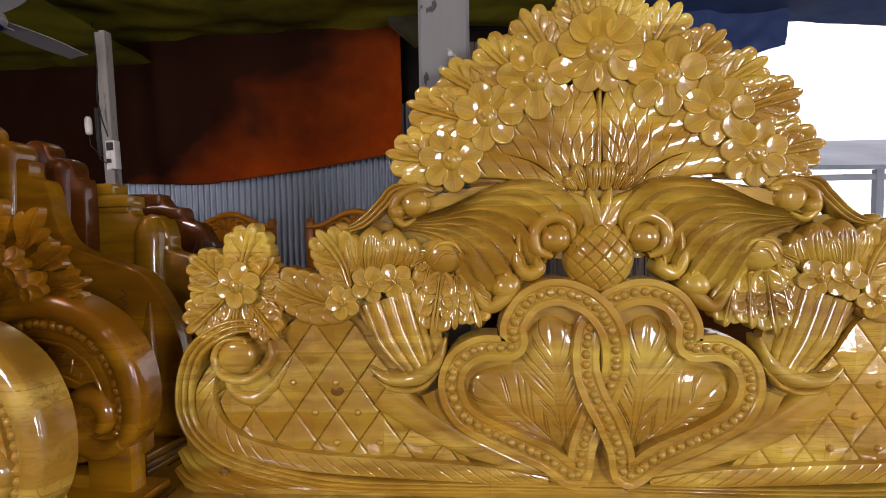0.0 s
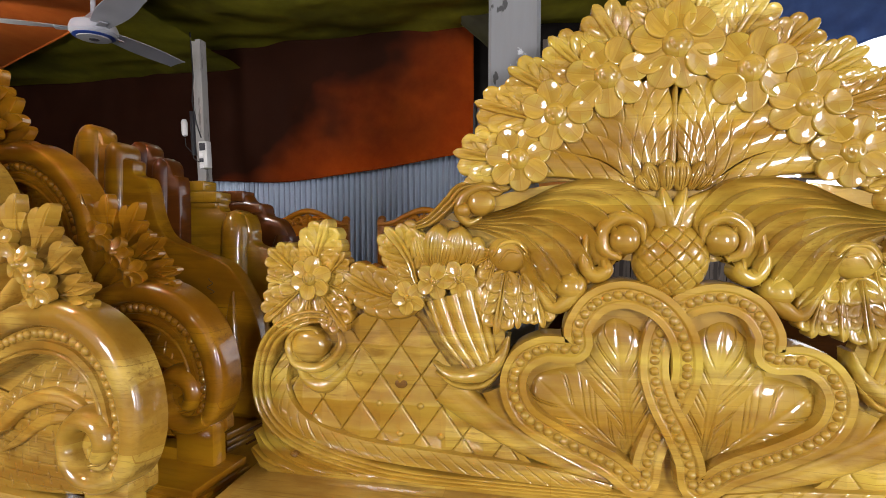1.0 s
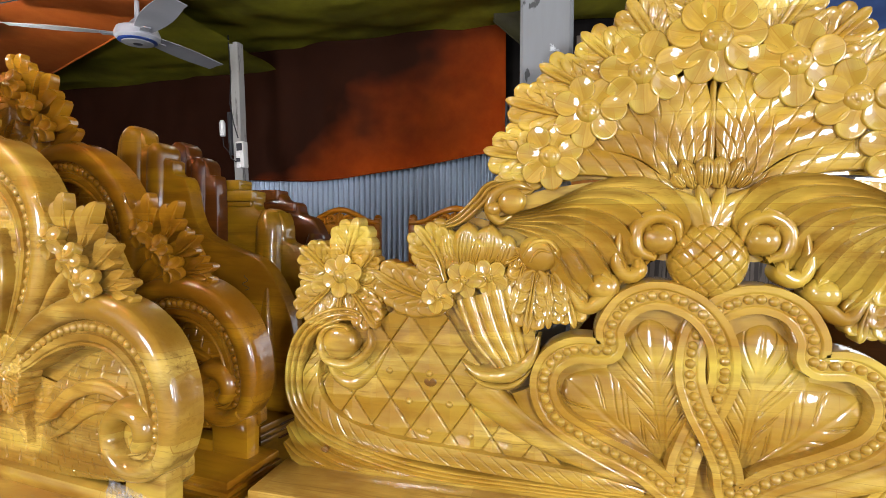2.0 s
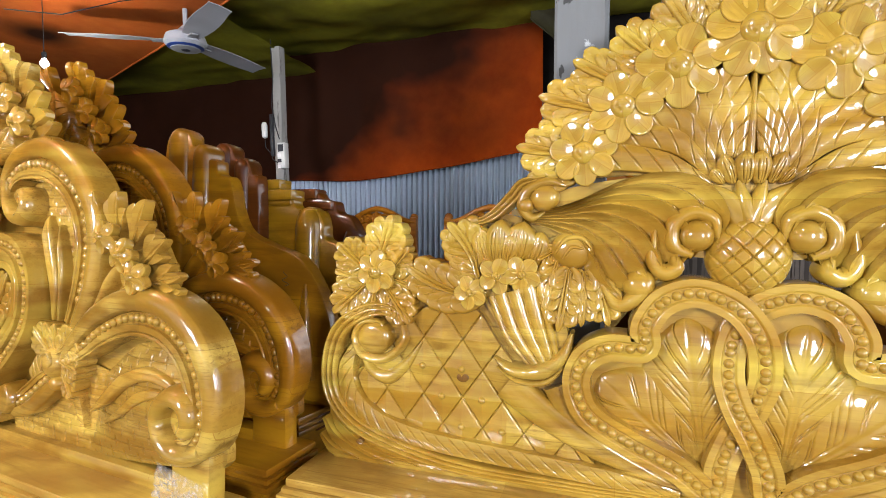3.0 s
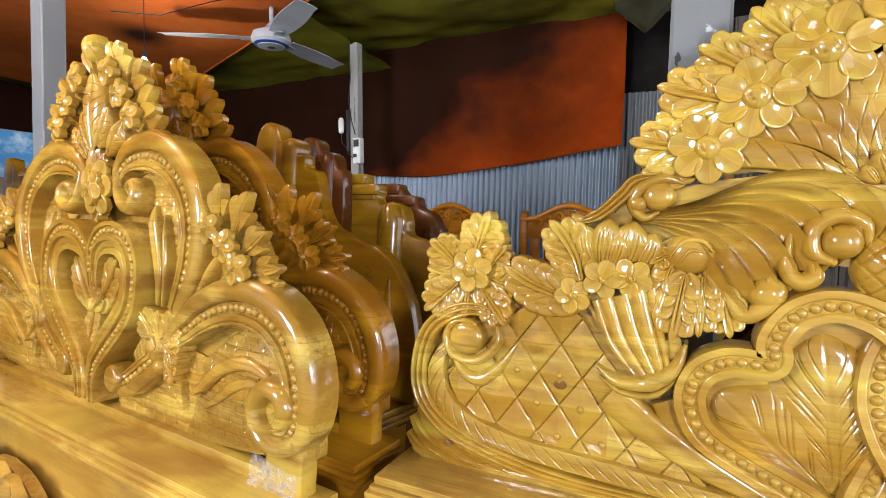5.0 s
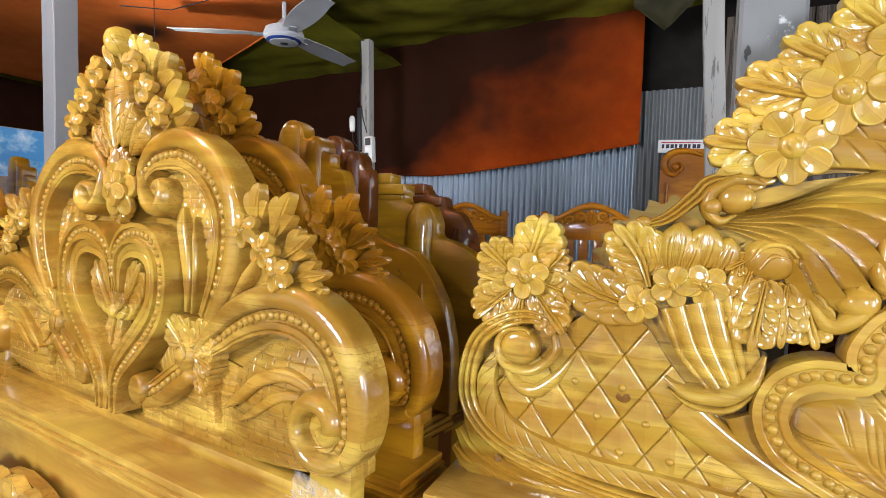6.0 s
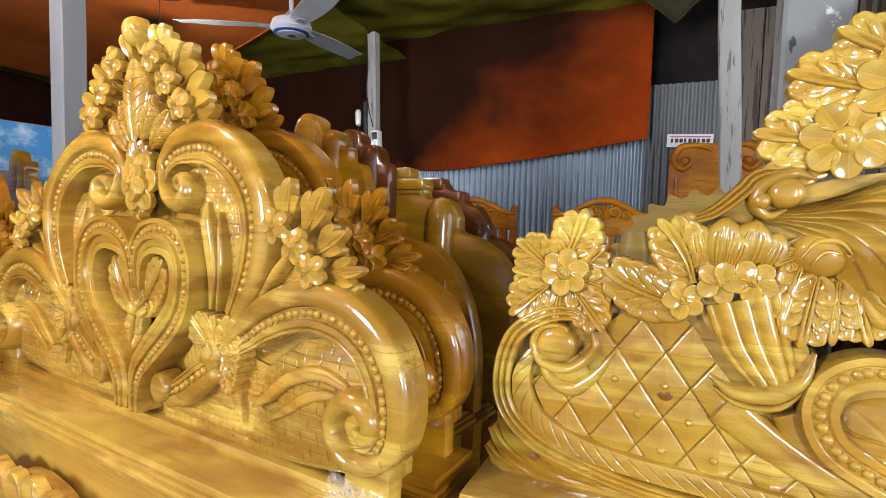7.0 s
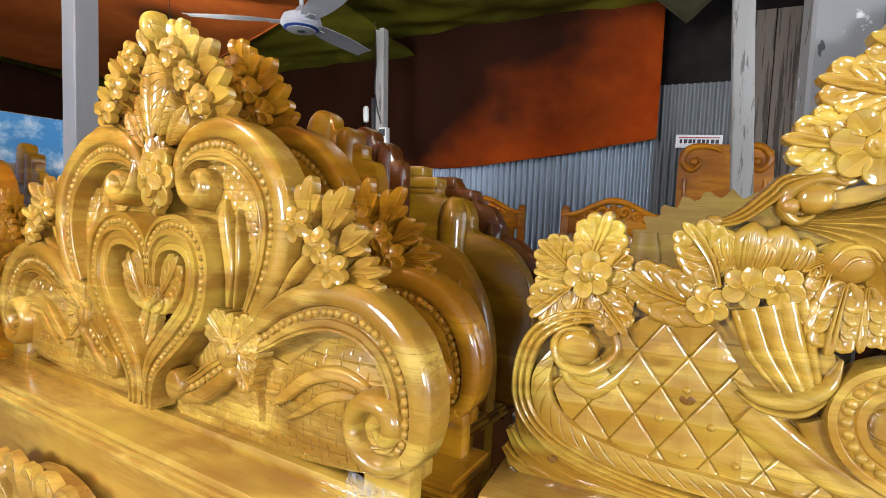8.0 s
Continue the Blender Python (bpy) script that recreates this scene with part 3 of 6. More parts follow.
def shared_dome(key, name, rx, rz, h, wood, parent, m, power=2.0, seg=14, rings=5):
    key = (key, wood.name)
    if key not in SHARED:
        verts, faces = dome_grid(rx, rz, h, rings, seg, power)
        ob = part(name, verts, faces, wood, parent)
        SHARED[key] = ob.data
    else:
        ob = new(name, SHARED[key])
        ob.parent = parent
    ob.matrix_basis = m
    return ob


def petal_mesh(rx, rz, h, seg=24):
    """A dished disc petal with a crisp rounded rim."""
    rings = ((0.30, 0.70), (0.62, 0.80), (0.84, 0.97), (0.93, 1.0), (0.985, 0.86), (1.0, 0.55), (0.97, -0.6))
    verts, faces = [(0, -0.66 * h / 100, 0)], []
    for r, z in rings:
        verts += [(rx * r * math.cos(2 * math.pi * j / seg) / 100, -z * h / 100, rz * r * math.sin(2 * math.pi * j / seg) / 100) for j in range(seg)]
    faces += [(0, 1 + j, 1 + (j + 1) % seg) for j in range(seg)]
    for i in range(len(rings) - 1):
        for j in range(seg):
            a, b = 1 + i * seg + j, 1 + i * seg + (j + 1) % seg
            faces.append((a, a + seg, b + seg, b))
    faces.append([1 + (len(rings) - 1) * seg + j for j in range(seg)][::-1])
    return verts, faces


def shared_petal(key, rx, rz, h, wood, parent, m):
    key = (key, wood.name)
    if key not in SHARED:
        ob = part("petal", *petal_mesh(rx, rz, h), wood, parent, angle=60)
        SHARED[key] = ob.data
    else:
        ob = new("petal", SHARED[key])
        ob.parent = parent
    ob.matrix_basis = m
    return ob


def bead(parent, u, v, w, r, wood):
    return shared_dome(("bead", r), "bead", r, r, r * 0.85, wood, parent, pose(u / 100, -w / 100, v / 100), seg=10, rings=4)


def flower(board, name, points, radius, h, base=0.0, petals=6, both=True, slim=False):
    """A rosette: a button with a ring of disc petals, each a little tilted."""
    (u, v), = points

    def make(sign):
        rng = random.Random(int(u * 10) * 7 + int(v * 10))
        r0 = radius * (0.35 if petals > 5 else 0.25)
        verts, faces = dome_grid(r0, r0, h * 0.75, 14, 36)
        # a crescent cut on each side of the button
        a = np.arctan2(verts[:, 2], verts[:, 0])
        rr = np.hypot(verts[:, 0], verts[:, 2]) / (r0 / 100)
        verts[:, 1] += np.where(rr < 0.95, 0.0034 * np.exp(-((rr - 0.50 - 0.06 * np.sin(a)) / 0.10) ** 2) * np.clip(np.sin(a * 2 + 0.8) * 3 + 1, 0, 1), 0)
        ob = part(name, verts, faces, board["wood"], board["root"])
        ob.matrix_basis = pose(sign * u / 100, -(base + h * 0.55) / 100, v / 100)
        rp = radius * (0.42 if petals == 6 else 0.375 if petals > 5 else 0.47)
        ring = radius - rp * 0.95
        lx, lz = (1.05, 0.88) if slim else (1.05, 0.97)
        turn = rng.uniform(0, 6)
        for i in range(petals):
            a = turn + 2 * math.pi * i / petals
            k = ring * rng.uniform(0.95, 1.05)
            tip = rng.uniform(8, 22) if slim else rng.uniform(2, 16)
            m = pose(math.cos(a) * k / 100, (h * 0.35 + rng.uniform(-0.12, 0.25)) / 100, math.sin(a) * k / 100, 0, math.degrees(-a), 0) @ pose(0, 0, 0, rng.uniform(-9, 9), 0, tip)
            shared_petal((round(rp, 1), petals, slim), rp * lx, rp * lz, h * (0.55 if slim else 0.42), board["wood"], ob, m)
        return ob

    return both_sides(board, make, both, False)


def plate(board, name, points, _, h, base=0.0, full=False, both=True, material=None):
    """A sawn plate of thickness h behind the carving; full joins both halves into one."""
    p, _, _ = spline(points, len(points) * 5)
    if full:
        p[:, 0] = np.maximum(p[:, 0] * (1 if p[:, 0].mean() > 0 else -1), 0)
        mir = p[::-1] * np.array([-1, 1])
        p = np.vstack([p, mir])
        keep = [0]
        for i in range(1, len(p)):
            if np.hypot(*(p[i] - p[keep[-1]])) > 0.12:
                keep.append(i)
        p = p[keep]

    def make(sign):
        k = len(p)
        verts = [(sign * x / 100, y / 100, z / 100) for y in (-base, -base + h) for x, z in p]
        faces = [list(range(k)), list(range(k, 2 * k))[::-1]] + [(i, k + i, k + (i + 1) % k, (i + 1) % k) for i in range(k)]
        return part(name, verts, faces, material or board["wood"], board["root"], angle=30)

    return both_sides(board, make, both, full)


def field(board, name, low, high, n, m, height, base=0.0, both=True, scallops=0):
    """A carved field between two curves; height(u, v) in cm gives its relief."""
    a, b = spline(low, n)[0], spline(high, n)[0]
    k = np.linspace(0, 1, m)
    xy = a[:, None, :] * (1 - k)[None, :, None] + b[:, None, :] * k[None, :, None]
    if scallops:
        # strands end in rounded tips
        cut = 1 - 0.13 * (1 - np.clip(np.sin(np.pi * ((k * scallops) % 1)), 0, 1) ** 0.5)
        along = np.linspace(0, n - 1, n)[:, None] * cut[None, :]
        i = np.minimum(along.astype(int), n - 2)
        g = (along - i)[..., None]
        j = np.arange(m)[None, :]
        xy = xy[i, j] * (1 - g) + xy[i + 1, j] * g
    depth = base + height(xy[..., 0], xy[..., 1], np.linspace(0, 1, n)[:, None], k[None, :])

    def make(sign):
        grid = np.stack([sign * xy[..., 0], -depth, xy[..., 1]], -1) / 100
        return part(name, *strip_mesh(grid, -0.008), board["wood"], board["root"], angle=75)

    return both_sides(board, make, both, False)


def box(name, lo, hi, material, parent=None, label="", bevel=0.0):
    bm = bmesh.new()
    bmesh.ops.create_cube(bm, size=1)
    for v in bm.verts:
        v.co = Vector([l + (c + 0.5) * (h - l) for c, l, h in zip(v.co, lo, hi)])
    if bevel:
        bmesh.ops.bevel(bm, geom=bm.edges[:], offset=bevel, segments=2, affect="EDGES", profile=0.6)
    me = bpy.data.meshes.new(name)
    bm.to_mesh(me)
    bm.free()
    me.materials.append(material)
    if bevel:
        me.shade_smooth()
        me.set_sharp_from_angle(angle=radians(40))
    ob = new(name, me)
    ob.parent = parent
    return tagged(ob, label=label)


def tube(name, points, radius, material, parent=None, label="", seg=10, taper=1.0):
    p = [Vector(q) for q in points]
    verts, faces = [], []
    for i, c in enumerate(p):
        d = (p[min(i + 1, len(p) - 1)] - p[max(i - 1, 0)]).normalized()
        x = d.cross(Vector((0.31, 0.9, 0.2))).normalized()
        y = d.cross(x)
        r = radius * (1 + (taper - 1) * i / (len(p) - 1))
        verts += [c + x * r * math.cos(2 * math.pi * j / seg) + y * r * math.sin(2 * math.pi * j / seg) for j in range(seg)]
    for i in range(len(p) - 1):
        for j in range(seg):
            k = (j + 1) % seg
            faces.append((i * seg + j, i * seg + k, (i + 1) * seg + k, (i + 1) * seg + j))
    faces += [list(range(seg)), list(range((len(p) - 1) * seg, len(p) * seg))]
    return part(name, verts, faces, material, parent, label)


def lathe(name, profile, material, parent=None, label="", seg=32, at=(0, 0, 0)):
    verts = [(at[0] + r * math.cos(2 * math.pi * j / seg), at[1] + r * math.sin(2 * math.pi * j / seg), at[2] + z) for r, z in profile for j in range(seg)]
    faces = [(i * seg + j, i * seg + (j + 1) % seg, (i + 1) * seg + (j + 1) % seg, (i + 1) * seg + j) for i in range(len(profile) - 1) for j in range(seg)]
    faces += [list(range(seg)), list(range((len(profile) - 1) * seg, len(profile) * seg))]
    return part(name, verts, faces, material, parent, label, angle=35)


def empty(name, m, label, category, group=""):
    ob = new(name)
    ob.empty_display_size = 0.05
    ob.matrix_basis = m
    return tagged(ob, label, category, group)


# ---- the place ----
def structure(ob, label):
    return tagged(ob, label=label, kind="structure")


structure(box("ground", (-60, -60, -0.3), (60, 60, -0.012), PALE), "pale sunlit ground outside the shop")
structure(box("floor", (-6.2, -2.9, -0.01), (2.7, 2.62, 0.0), FLOOR_MAT), "bare dusty concrete shop floor")


def corrugated(name, x0, x1, z0, z1, y, material, pitch=0.043, depth=0.0105):
    n = int((x1 - x0) / pitch * 10)
    verts, faces = [], []
    for i in range(n + 1):
        x = x0 + (x1 - x0) * i / n
        d = depth * math.cos(2 * math.pi * (x - x0) / pitch)
        verts += [(x, y + d, z0), (x, y + d, z1), (x, y + d + 0.003, z0), (x, y + d + 0.003, z1)]
    for i in range(n):
        a, b = 4 * i, 4 * i + 4
        faces += [(a, b, b + 1, a + 1), (a + 2, a + 3, b + 3, b + 2), (a + 1, b + 1, b + 3, a + 3), (a, a + 2, b + 2, b)]
    return part(name, verts, faces, material, None, angle=60)


for i in range(11):
    structure(box("plank", (-0.27 + 0.148 * i, 2.585, 0.0), (-0.27 + 0.148 * i + 0.143, 2.612, 2.5), PLANK, bevel=0.003), "weathered brown wall plank")
wall_back = structure(box("wall_back", (-6.2, 2.62, 0), (1.35, 2.70, 2.75), TARP_BLACK), "dark backing behind the tin wall")
for i, (x0, x1, top, m) in enumerate(((-6.1, -3.42, 2.45, TIN), (-3.46, -2.38, 2.45, TIN), (-2.40, -1.37, 2.45, TIN), (-1.39, -0.752, 2.45, TIN), (-0.77, -0.26, 2.095, TIN_DULL))):
    sheet = corrugated("corrugated_sheet", x0, x1, 0.02, top, 2.575 - 0.006 * (i % 2), m)
    sheet.parent = wall_back
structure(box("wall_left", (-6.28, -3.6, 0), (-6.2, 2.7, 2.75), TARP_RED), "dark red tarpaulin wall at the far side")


def cloth(name, corner, across, up, nx, ny, sag, material, label, parent=None, edge=None):
    """A hung or stretched sheet with folds; sag(a, b) moves it along its normal."""
    o, e, f = Vector(corner), Vector(across), Vector(up)
    nr = e.cross(f).normalized()
    verts, faces = [], []
    for side in (0, 1):
        for j in range(ny + 1):
            for i in range(nx + 1):
                a, b = i / nx, j / ny
                bb = b if edge is None else edge(a) + (1 - edge(a)) * b
                verts.append(o + e * a + f * bb + nr * (sag(a, b) - 0.003 * side))
    k = (nx + 1) * (ny + 1)
    for j in range(ny):
        for i in range(nx):
            q = j * (nx + 1) + i
            faces += [(q, q + 1, q + nx + 2, q + nx + 1), (k + q, k + q + nx + 1, k + q + nx + 2, k + q + 1)]
    ob = part(name, verts, faces, material, parent)
    row = [(verts[i] + nr * 0.004) for i in range(0, nx + 1)]
    tube("hem", row, 0.006, material, ob, "", 6)
    for i in range(2, nx, 12):
        ring = [verts[k - nx - 1 + i] + nr * 0.006 + (e.normalized() * math.cos(a) - f.normalized() * (0.8 + math.sin(a))) * 0.014 for a in np.linspace(0, 2 * math.pi, 13)]
        tube("eyelet", ring, 0.003, TIN, ob, "small metal eyelet", 5)
    return tagged(ob, label, "tarpaulin") if not parent else ob


def folds(seed, amount, fx=6.0, fz=1.2):
    o = Vector((seed * 3.1, seed * 1.7, seed))
    return lambda a, b: amount * (noise.noise(Vector((a * fx, b * fz, 0)) + o) + 0.5 * noise.noise(Vector((a * fx * 2.3, b * fz * 3, 3)) + o))


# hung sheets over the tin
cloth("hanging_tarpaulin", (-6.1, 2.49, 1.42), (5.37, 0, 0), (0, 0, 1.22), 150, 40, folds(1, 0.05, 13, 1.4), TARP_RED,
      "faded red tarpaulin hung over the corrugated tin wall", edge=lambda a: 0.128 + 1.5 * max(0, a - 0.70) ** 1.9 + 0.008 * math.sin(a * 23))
cloth("hanging_tarpaulin", (0.45, 2.32, 1.90), (1.22, 0, 0), (0, 0, 0.75), 40, 24, folds(4, 0.05, 5, 1.4), TARP_BLUE,
      "dark blue tarpaulin hung beside the open side", edge=lambda a: 0.02 + 0.62 * max(0, a - 0.12) + 0.03 * math.sin(a * 9))
cloth("hanging_tarpaulin", (-0.78, 2.30, 2.38), (0.50, 0, 0), (0, 0, 0.30), 20, 12, folds(6, 0.03, 4, 2), TARP_FLAP,
      "loose dirty brown-green tarpaulin corner hanging from the roof", edge=lambda a: min(0.95, abs(a - 0.35) * 1.5))

# ceiling of stretched tarpaulins
def ceil_sag(seed, amount, belly):
    g = folds(seed, amount, 4, 4)
    return lambda a, b: g(a, b) - belly * math.sin(math.pi * min(max(b, 0), 1)) * (0.6 + 0.4 * math.sin(math.pi * a * 3) ** 2)


ceiling = structure(box("ceiling", (-6.2, -3.6, 2.82), (2.7, 2.7, 2.88), TARP_BLACK), "dark shop roof above the tarpaulins")
cloth("ceiling_tarpaulin", (-2.75, 0.2, 2.56), (3.15, 0, 0.06), (0, 2.4, 0.0), 60, 60, ceil_sag(5, 0.05, 0.03), TARP_OLIVE, "olive green tarpaulin stretched under the roof")
cloth("ceiling_tarpaulin", (-6.1, 0.9, 2.50), (3.65, 0, 0.03), (0, 1.6, -0.13), 60, 40, ceil_sag(10, 0.025, 0.02), TARP_OLIVE, "olive green tarpaulin sloping down to the back wall behind the fan")
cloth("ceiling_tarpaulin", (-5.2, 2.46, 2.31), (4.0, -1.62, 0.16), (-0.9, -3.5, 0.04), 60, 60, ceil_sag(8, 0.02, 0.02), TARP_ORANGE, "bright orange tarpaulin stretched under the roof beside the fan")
cloth("ceiling_tarpaulin", (0.35, -3.4, 2.60), (2.3, 0, -0.1), (0, 6.0, 0), 40, 60, ceil_sag(11, 0.05, 0.05), TARP_BLUE, "blue tarpaulin at the open side of the roof")
cloth("ceiling_tarpaulin", (-6.1, -3.5, 2.62), (6.4, 0, 0), (0, 3.8, 0), 60, 40, ceil_sag(12, 0.05, 0.05), TARP_OLIVE, "olive green tarpaulin over the shop front")


# ---- the carved headboards ----
def plinth(root, wood, half, top, front, back, foot=0.70):
    """The moulded ledge and the boarded base under a headboard; sizes in metres from the board's root."""
    box("ledge", (-half, front, top - 0.020), (half, back, top), wood, root, bevel=0.006)
    box("ledge_moulding", (-half - 0.007, front - 0.007, top - 0.032), (half + 0.007, back, top - 0.020), wood, root, bevel=0.004)
    box("ledge_moulding", (-half - 0.014, front - 0.015, top - 0.047), (half + 0.014, back, top - 0.032), wood, root, bevel=0.004)
    box("base_panel", (-half + 0.03, front + 0.014, -foot), (half - 0.03, back - 0.01, top - 0.047), wood, root)


def headboard_hearts():
    root = empty("headboard", pose(0, 0, 0.725), "golden lacquered wooden headboard carved with interlaced hearts and a flower crest", "headboard")
    board = {"root": root, "wood": WOOD}
    plinth(root, WOOD_BRIGHTENED, 0.885, -0.008, -0.135, 0.05, foot=0.725)

    def quilt(u, v, a, b):
        p, q = (u + 52.6) / 8.8 + (v - 23.0) / 12.4, (u + 52.6) / 8.8 - (v - 23.0) / 12.4
        tri = [np.abs(x - np.round(x)) for x in (p, q)]
        top = 1 - 2 * np.maximum(*tri)
        return 0.75 + 0.80 * top - 0.50 * sum(np.exp(-((0.5 - x) / 0.016) ** 2) for x in tri)

    field(board, "quilted_field", [(-78, 20), (-73, 12), (-65, 8), (-53, 6.5), (-40, 6), (-24, 5)], [(-68, 27), (-64, 33), (-58, 37), (-50, 36), (-44, 28), (-34, 16)], 320, 190, quilt, base=0.2)
    for r in range(-3, 4):
        for c in range(-4, 5):
            if (r + c) % 2 == 0:
                u, v = -52.6 + c * 4.4, 23.0 + r * 6.2
                if -70 < u < -36 and 8.5 < v < 35 and v > 14 + (-60 - u) * 0.9 and v < 29 + (-52 - u) * (-0.3 if u < -52 else 1.5):
                    for sign in (1, -1):
                        shared_dome("button", "button", 0.75, 0.75, 0.7, WOOD, root, pose(sign * u / 100, -0.0160, v / 100), seg=10, rings=4)
    for i, (u, v, w, r) in enumerate(((-52.4, 21.2, 1.44, 1.0), (-76.5, 4.2, 2.2, 0.7))):
        verts, faces = dome_grid(r * 1.35, r, 0.10, 4, 16, 4.0)
        part("wood_knot", verts, faces, KNOT, root, "dark brown knot").matrix_basis = pose(u / 100, -w / 100, v / 100)
    # plates carry the carving
    plate(board, "back_plate", [(0.3, 60.1), (-10.6, 61.1), (-19.5, 63.1), (-28.5, 62.6), (-35.8, 64.6), (-34.9, 69.0), (-29.9, 75.6), (-24.3, 80.6), (-18.1, 84.8), (-11.5, 89.5), (-6.0, 93.5), (0.3, 96.0)], [], 2.6, base=-0.4, full=True)
    plate(board, "back_plate", [(0.3, 1.0), (-6.3, 1.4), (-41.2, -0.1), (-77.6, -1.5), (-86.3, -0.9), (-85.9, 7.3), (-83.5, 19.5), (-82.3, 28.0), (-76.2, 32.2), (-68.8, 35.8), (-64.0, 38.1), (-58.5, 41.6), (-54.2, 46.8), (-52.9, 52.0), (-45.8, 55.7), (-40.0, 54.9), (-32.0, 53.4), (-25.4, 51.6), (-24.8, 43.0), (-28.8, 38.5), (-35.3, 33.3), (-31.9, 26.9), (-32.0, 21.0), (-29.2, 15.7), (-17.7, 9.3), (-6.3, 2.9), (0.3, 1.8)], [], 2.6, base=-0.4, full=True)
    plate(board, "heart_ground", [(-18.2, 30.8), (-23.2, 29.2), (-27.3, 25.3), (-26.6, 18.4), (-17.7, 12.9), (-5.3, 5.7), (0.2, 13.3), (0.1, 37.9), (-5.2, 41.6), (-11.9, 41.7), (-18.0, 34.9)], [], 2.4, base=0.4)
    plate(board, "heart_middle_ground", [(0.3, 11.0), (-4.0, 13.0), (-5.5, 24.0), (-4.0, 36.0), (0.3, 39.0)], [], 1.6, base=0.5, full=True)
    plate(board, "heart_foot_ground", [(0.3, 0.6), (-4.0, 0.8), (-7.2, 4.2), (-5.2, 8.6), (-2.6, 13.5), (0.3, 15.5)], [], 1.6, base=0.6, full=True)
    plate(board, "plume_ground", [(-39.8, 56.0), (-31.8, 60.4), (-20.6, 62.4), (-11.8, 63.1), (-4.2, 60.5), (-1.8, 54.1), (-3.7, 49.1), (-8.1, 47.7), (-11.3, 49.8), (-11.0, 45.5), (-14.1, 44.2), (-16.3, 46.5), (-17.4, 48.5), (-19.0, 47.4), (-19.3, 44.8), (-16.6, 44.2), (-17.1, 41.1), (-20.9, 38.1), (-24.3, 38.4), (-27.0, 42.6), (-28.6, 48.3), (-33.6, 52.9)], [], 3.2, base=0.9)
    plate(board, "cup_ground", [(-48.3, 38.9), (-41.2, 40.6), (-34.9, 41.1), (-31.6, 34.8), (-30.6, 29.7), (-34.0, 26.3), (-38.6, 25.7), (-43.7, 30.9)], [], 3.0, base=1.6)
    plate(board, "rose_ground", [(-35.9, 50.1), (-29.7, 52.8), (-25.2, 51.1), (-24.8, 43.2), (-23.1, 38.7), (-28.8, 36.4), (-32.8, 36.4), (-35.5, 42.2)], [], 3.0, base=1.0)
    plate(board, "bouquet_ground", [(-58.0, 41.2), (-51.3, 51.5), (-46.7, 52.5), (-39.8, 52.4), (-35.3, 50.1), (-34.9, 42.2), (-40.1, 39.9), (-49.4, 37.1), (-55.1, 38.3)], [], 3.0, base=1.2)
    plate(board, "corner_ground", [(-76.8, 47.1), (-70.2, 49.4), (-66.1, 45.9), (-63.4, 40.1), (-66.0, 34.8), (-73.1, 34.8), (-78.3, 38.4)], [], 3.0, base=0.9)
    # outer rim, leaf band and volute
    ribbon(board, "rim_band", [(-65.0, 32.5), (-69.7, 34.9), (-75.7, 33.8), (-81.4, 29.2), (-83.8, 21.1), (-82.7, 14.1), (-77.0, 8.4), (-67.2, 4.8), (-52.9, 2.2), (-34.0, 1.8), (-5.4, 1.9)], [1.6, 3.1, 3.8, 4.1, 4.1, 4.1, 3.9, 3.4, 2.9, 2.4, 1.6], 3.2, base=0.5, prof="rails")
    ribbon(board, "leaf_band", [(-77.5, 27.0), (-79.7, 21.0), (-78.3, 14.8), (-71.9, 9.8), (-59.9, 6.9), (-41.0, 5.6), (-22.4, 4.5), (-9.9, 3.2)], [1.7, 4.1, 4.8, 4.6, 4.3, 4.3, 3.8, 1.4], 2.6, base=0.4, prof="soft", cuts=26, slant=-0.9)
    dome(board, "volute_eye", [(-72.9, 28.3)], [4.3, 4.0], 2.6, base=0.5, power=5.0)
    ribbon(board, "volute_ring", [(-66.0, 32.3), (-65.6, 28.0), (-69.9, 24.0), (-75.4, 24.4), (-77.4, 28.3), (-75.6, 31.6), (-71.5, 32.0), (-70.4, 29.7)], [1.2, 2.1, 2.4, 2.4, 2.1, 1.7, 1.2, 0.6], 3.2, base=0.5)
    ribbon(board, "scroll_lip", [(-76.3, 26.1), (-74.1, 21.1), (-69.7, 19.6), (-65.1, 23.2), (-61.6, 28.2)], [1.2, 2.6, 3.6, 2.4, 0.7], 2.2, base=0.4)
    ribbon(board, "flute", [(-83.4, 15.5), (-81.5, 10.3), (-74.0, 5.0), (-62.6, 1.5), (-48.2, 0.6)], [1.7, 3.4, 3.4, 2.2, 0.7], 2.6, base=0.2, prof="blade")
    ribbon(board, "flute", [(-84.6, 12.2), (-81.7, 6.6), (-74.1, 2.2), (-62.6, -0.2)], [1.7, 3.2, 2.9, 1.0], 2.2, base=0.2, prof="blade")
    ribbon(board, "flute", [(-86.5, 8.2), (-83.0, 3.7), (-74.8, 0.1), (-67.5, -0.7)], [1.7, 3.2, 2.7, 1.0], 2.0, base=0.2, prof="blade")
    ribbon(board, "flute", [(-87.5, 4.1), (-84.0, 0.9), (-77.3, -0.9)], [1.5, 3.0, 1.5], 1.8, base=0.2, prof="blade")
    box("foot_rail", (-0.84, -0.012, -0.009), (0.84, 0.02, 0.016), WOOD, root, bevel=0.005)
    # corner bouquet
    leaf(board, "leaf", [(-71.5, 44.8), (-67.8, 55.6)], 7.2, 2.6, base=1.0, lobes=4)
    leaf(board, "leaf", [(-74.6, 43.6), (-81.4, 49.3)], 7.0, 2.4, base=0.8, lobes=3)
    leaf(board, "leaf", [(-75.3, 41.3), (-82.2, 43.1)], 5.4, 2.0, base=0.8, lobes=3)
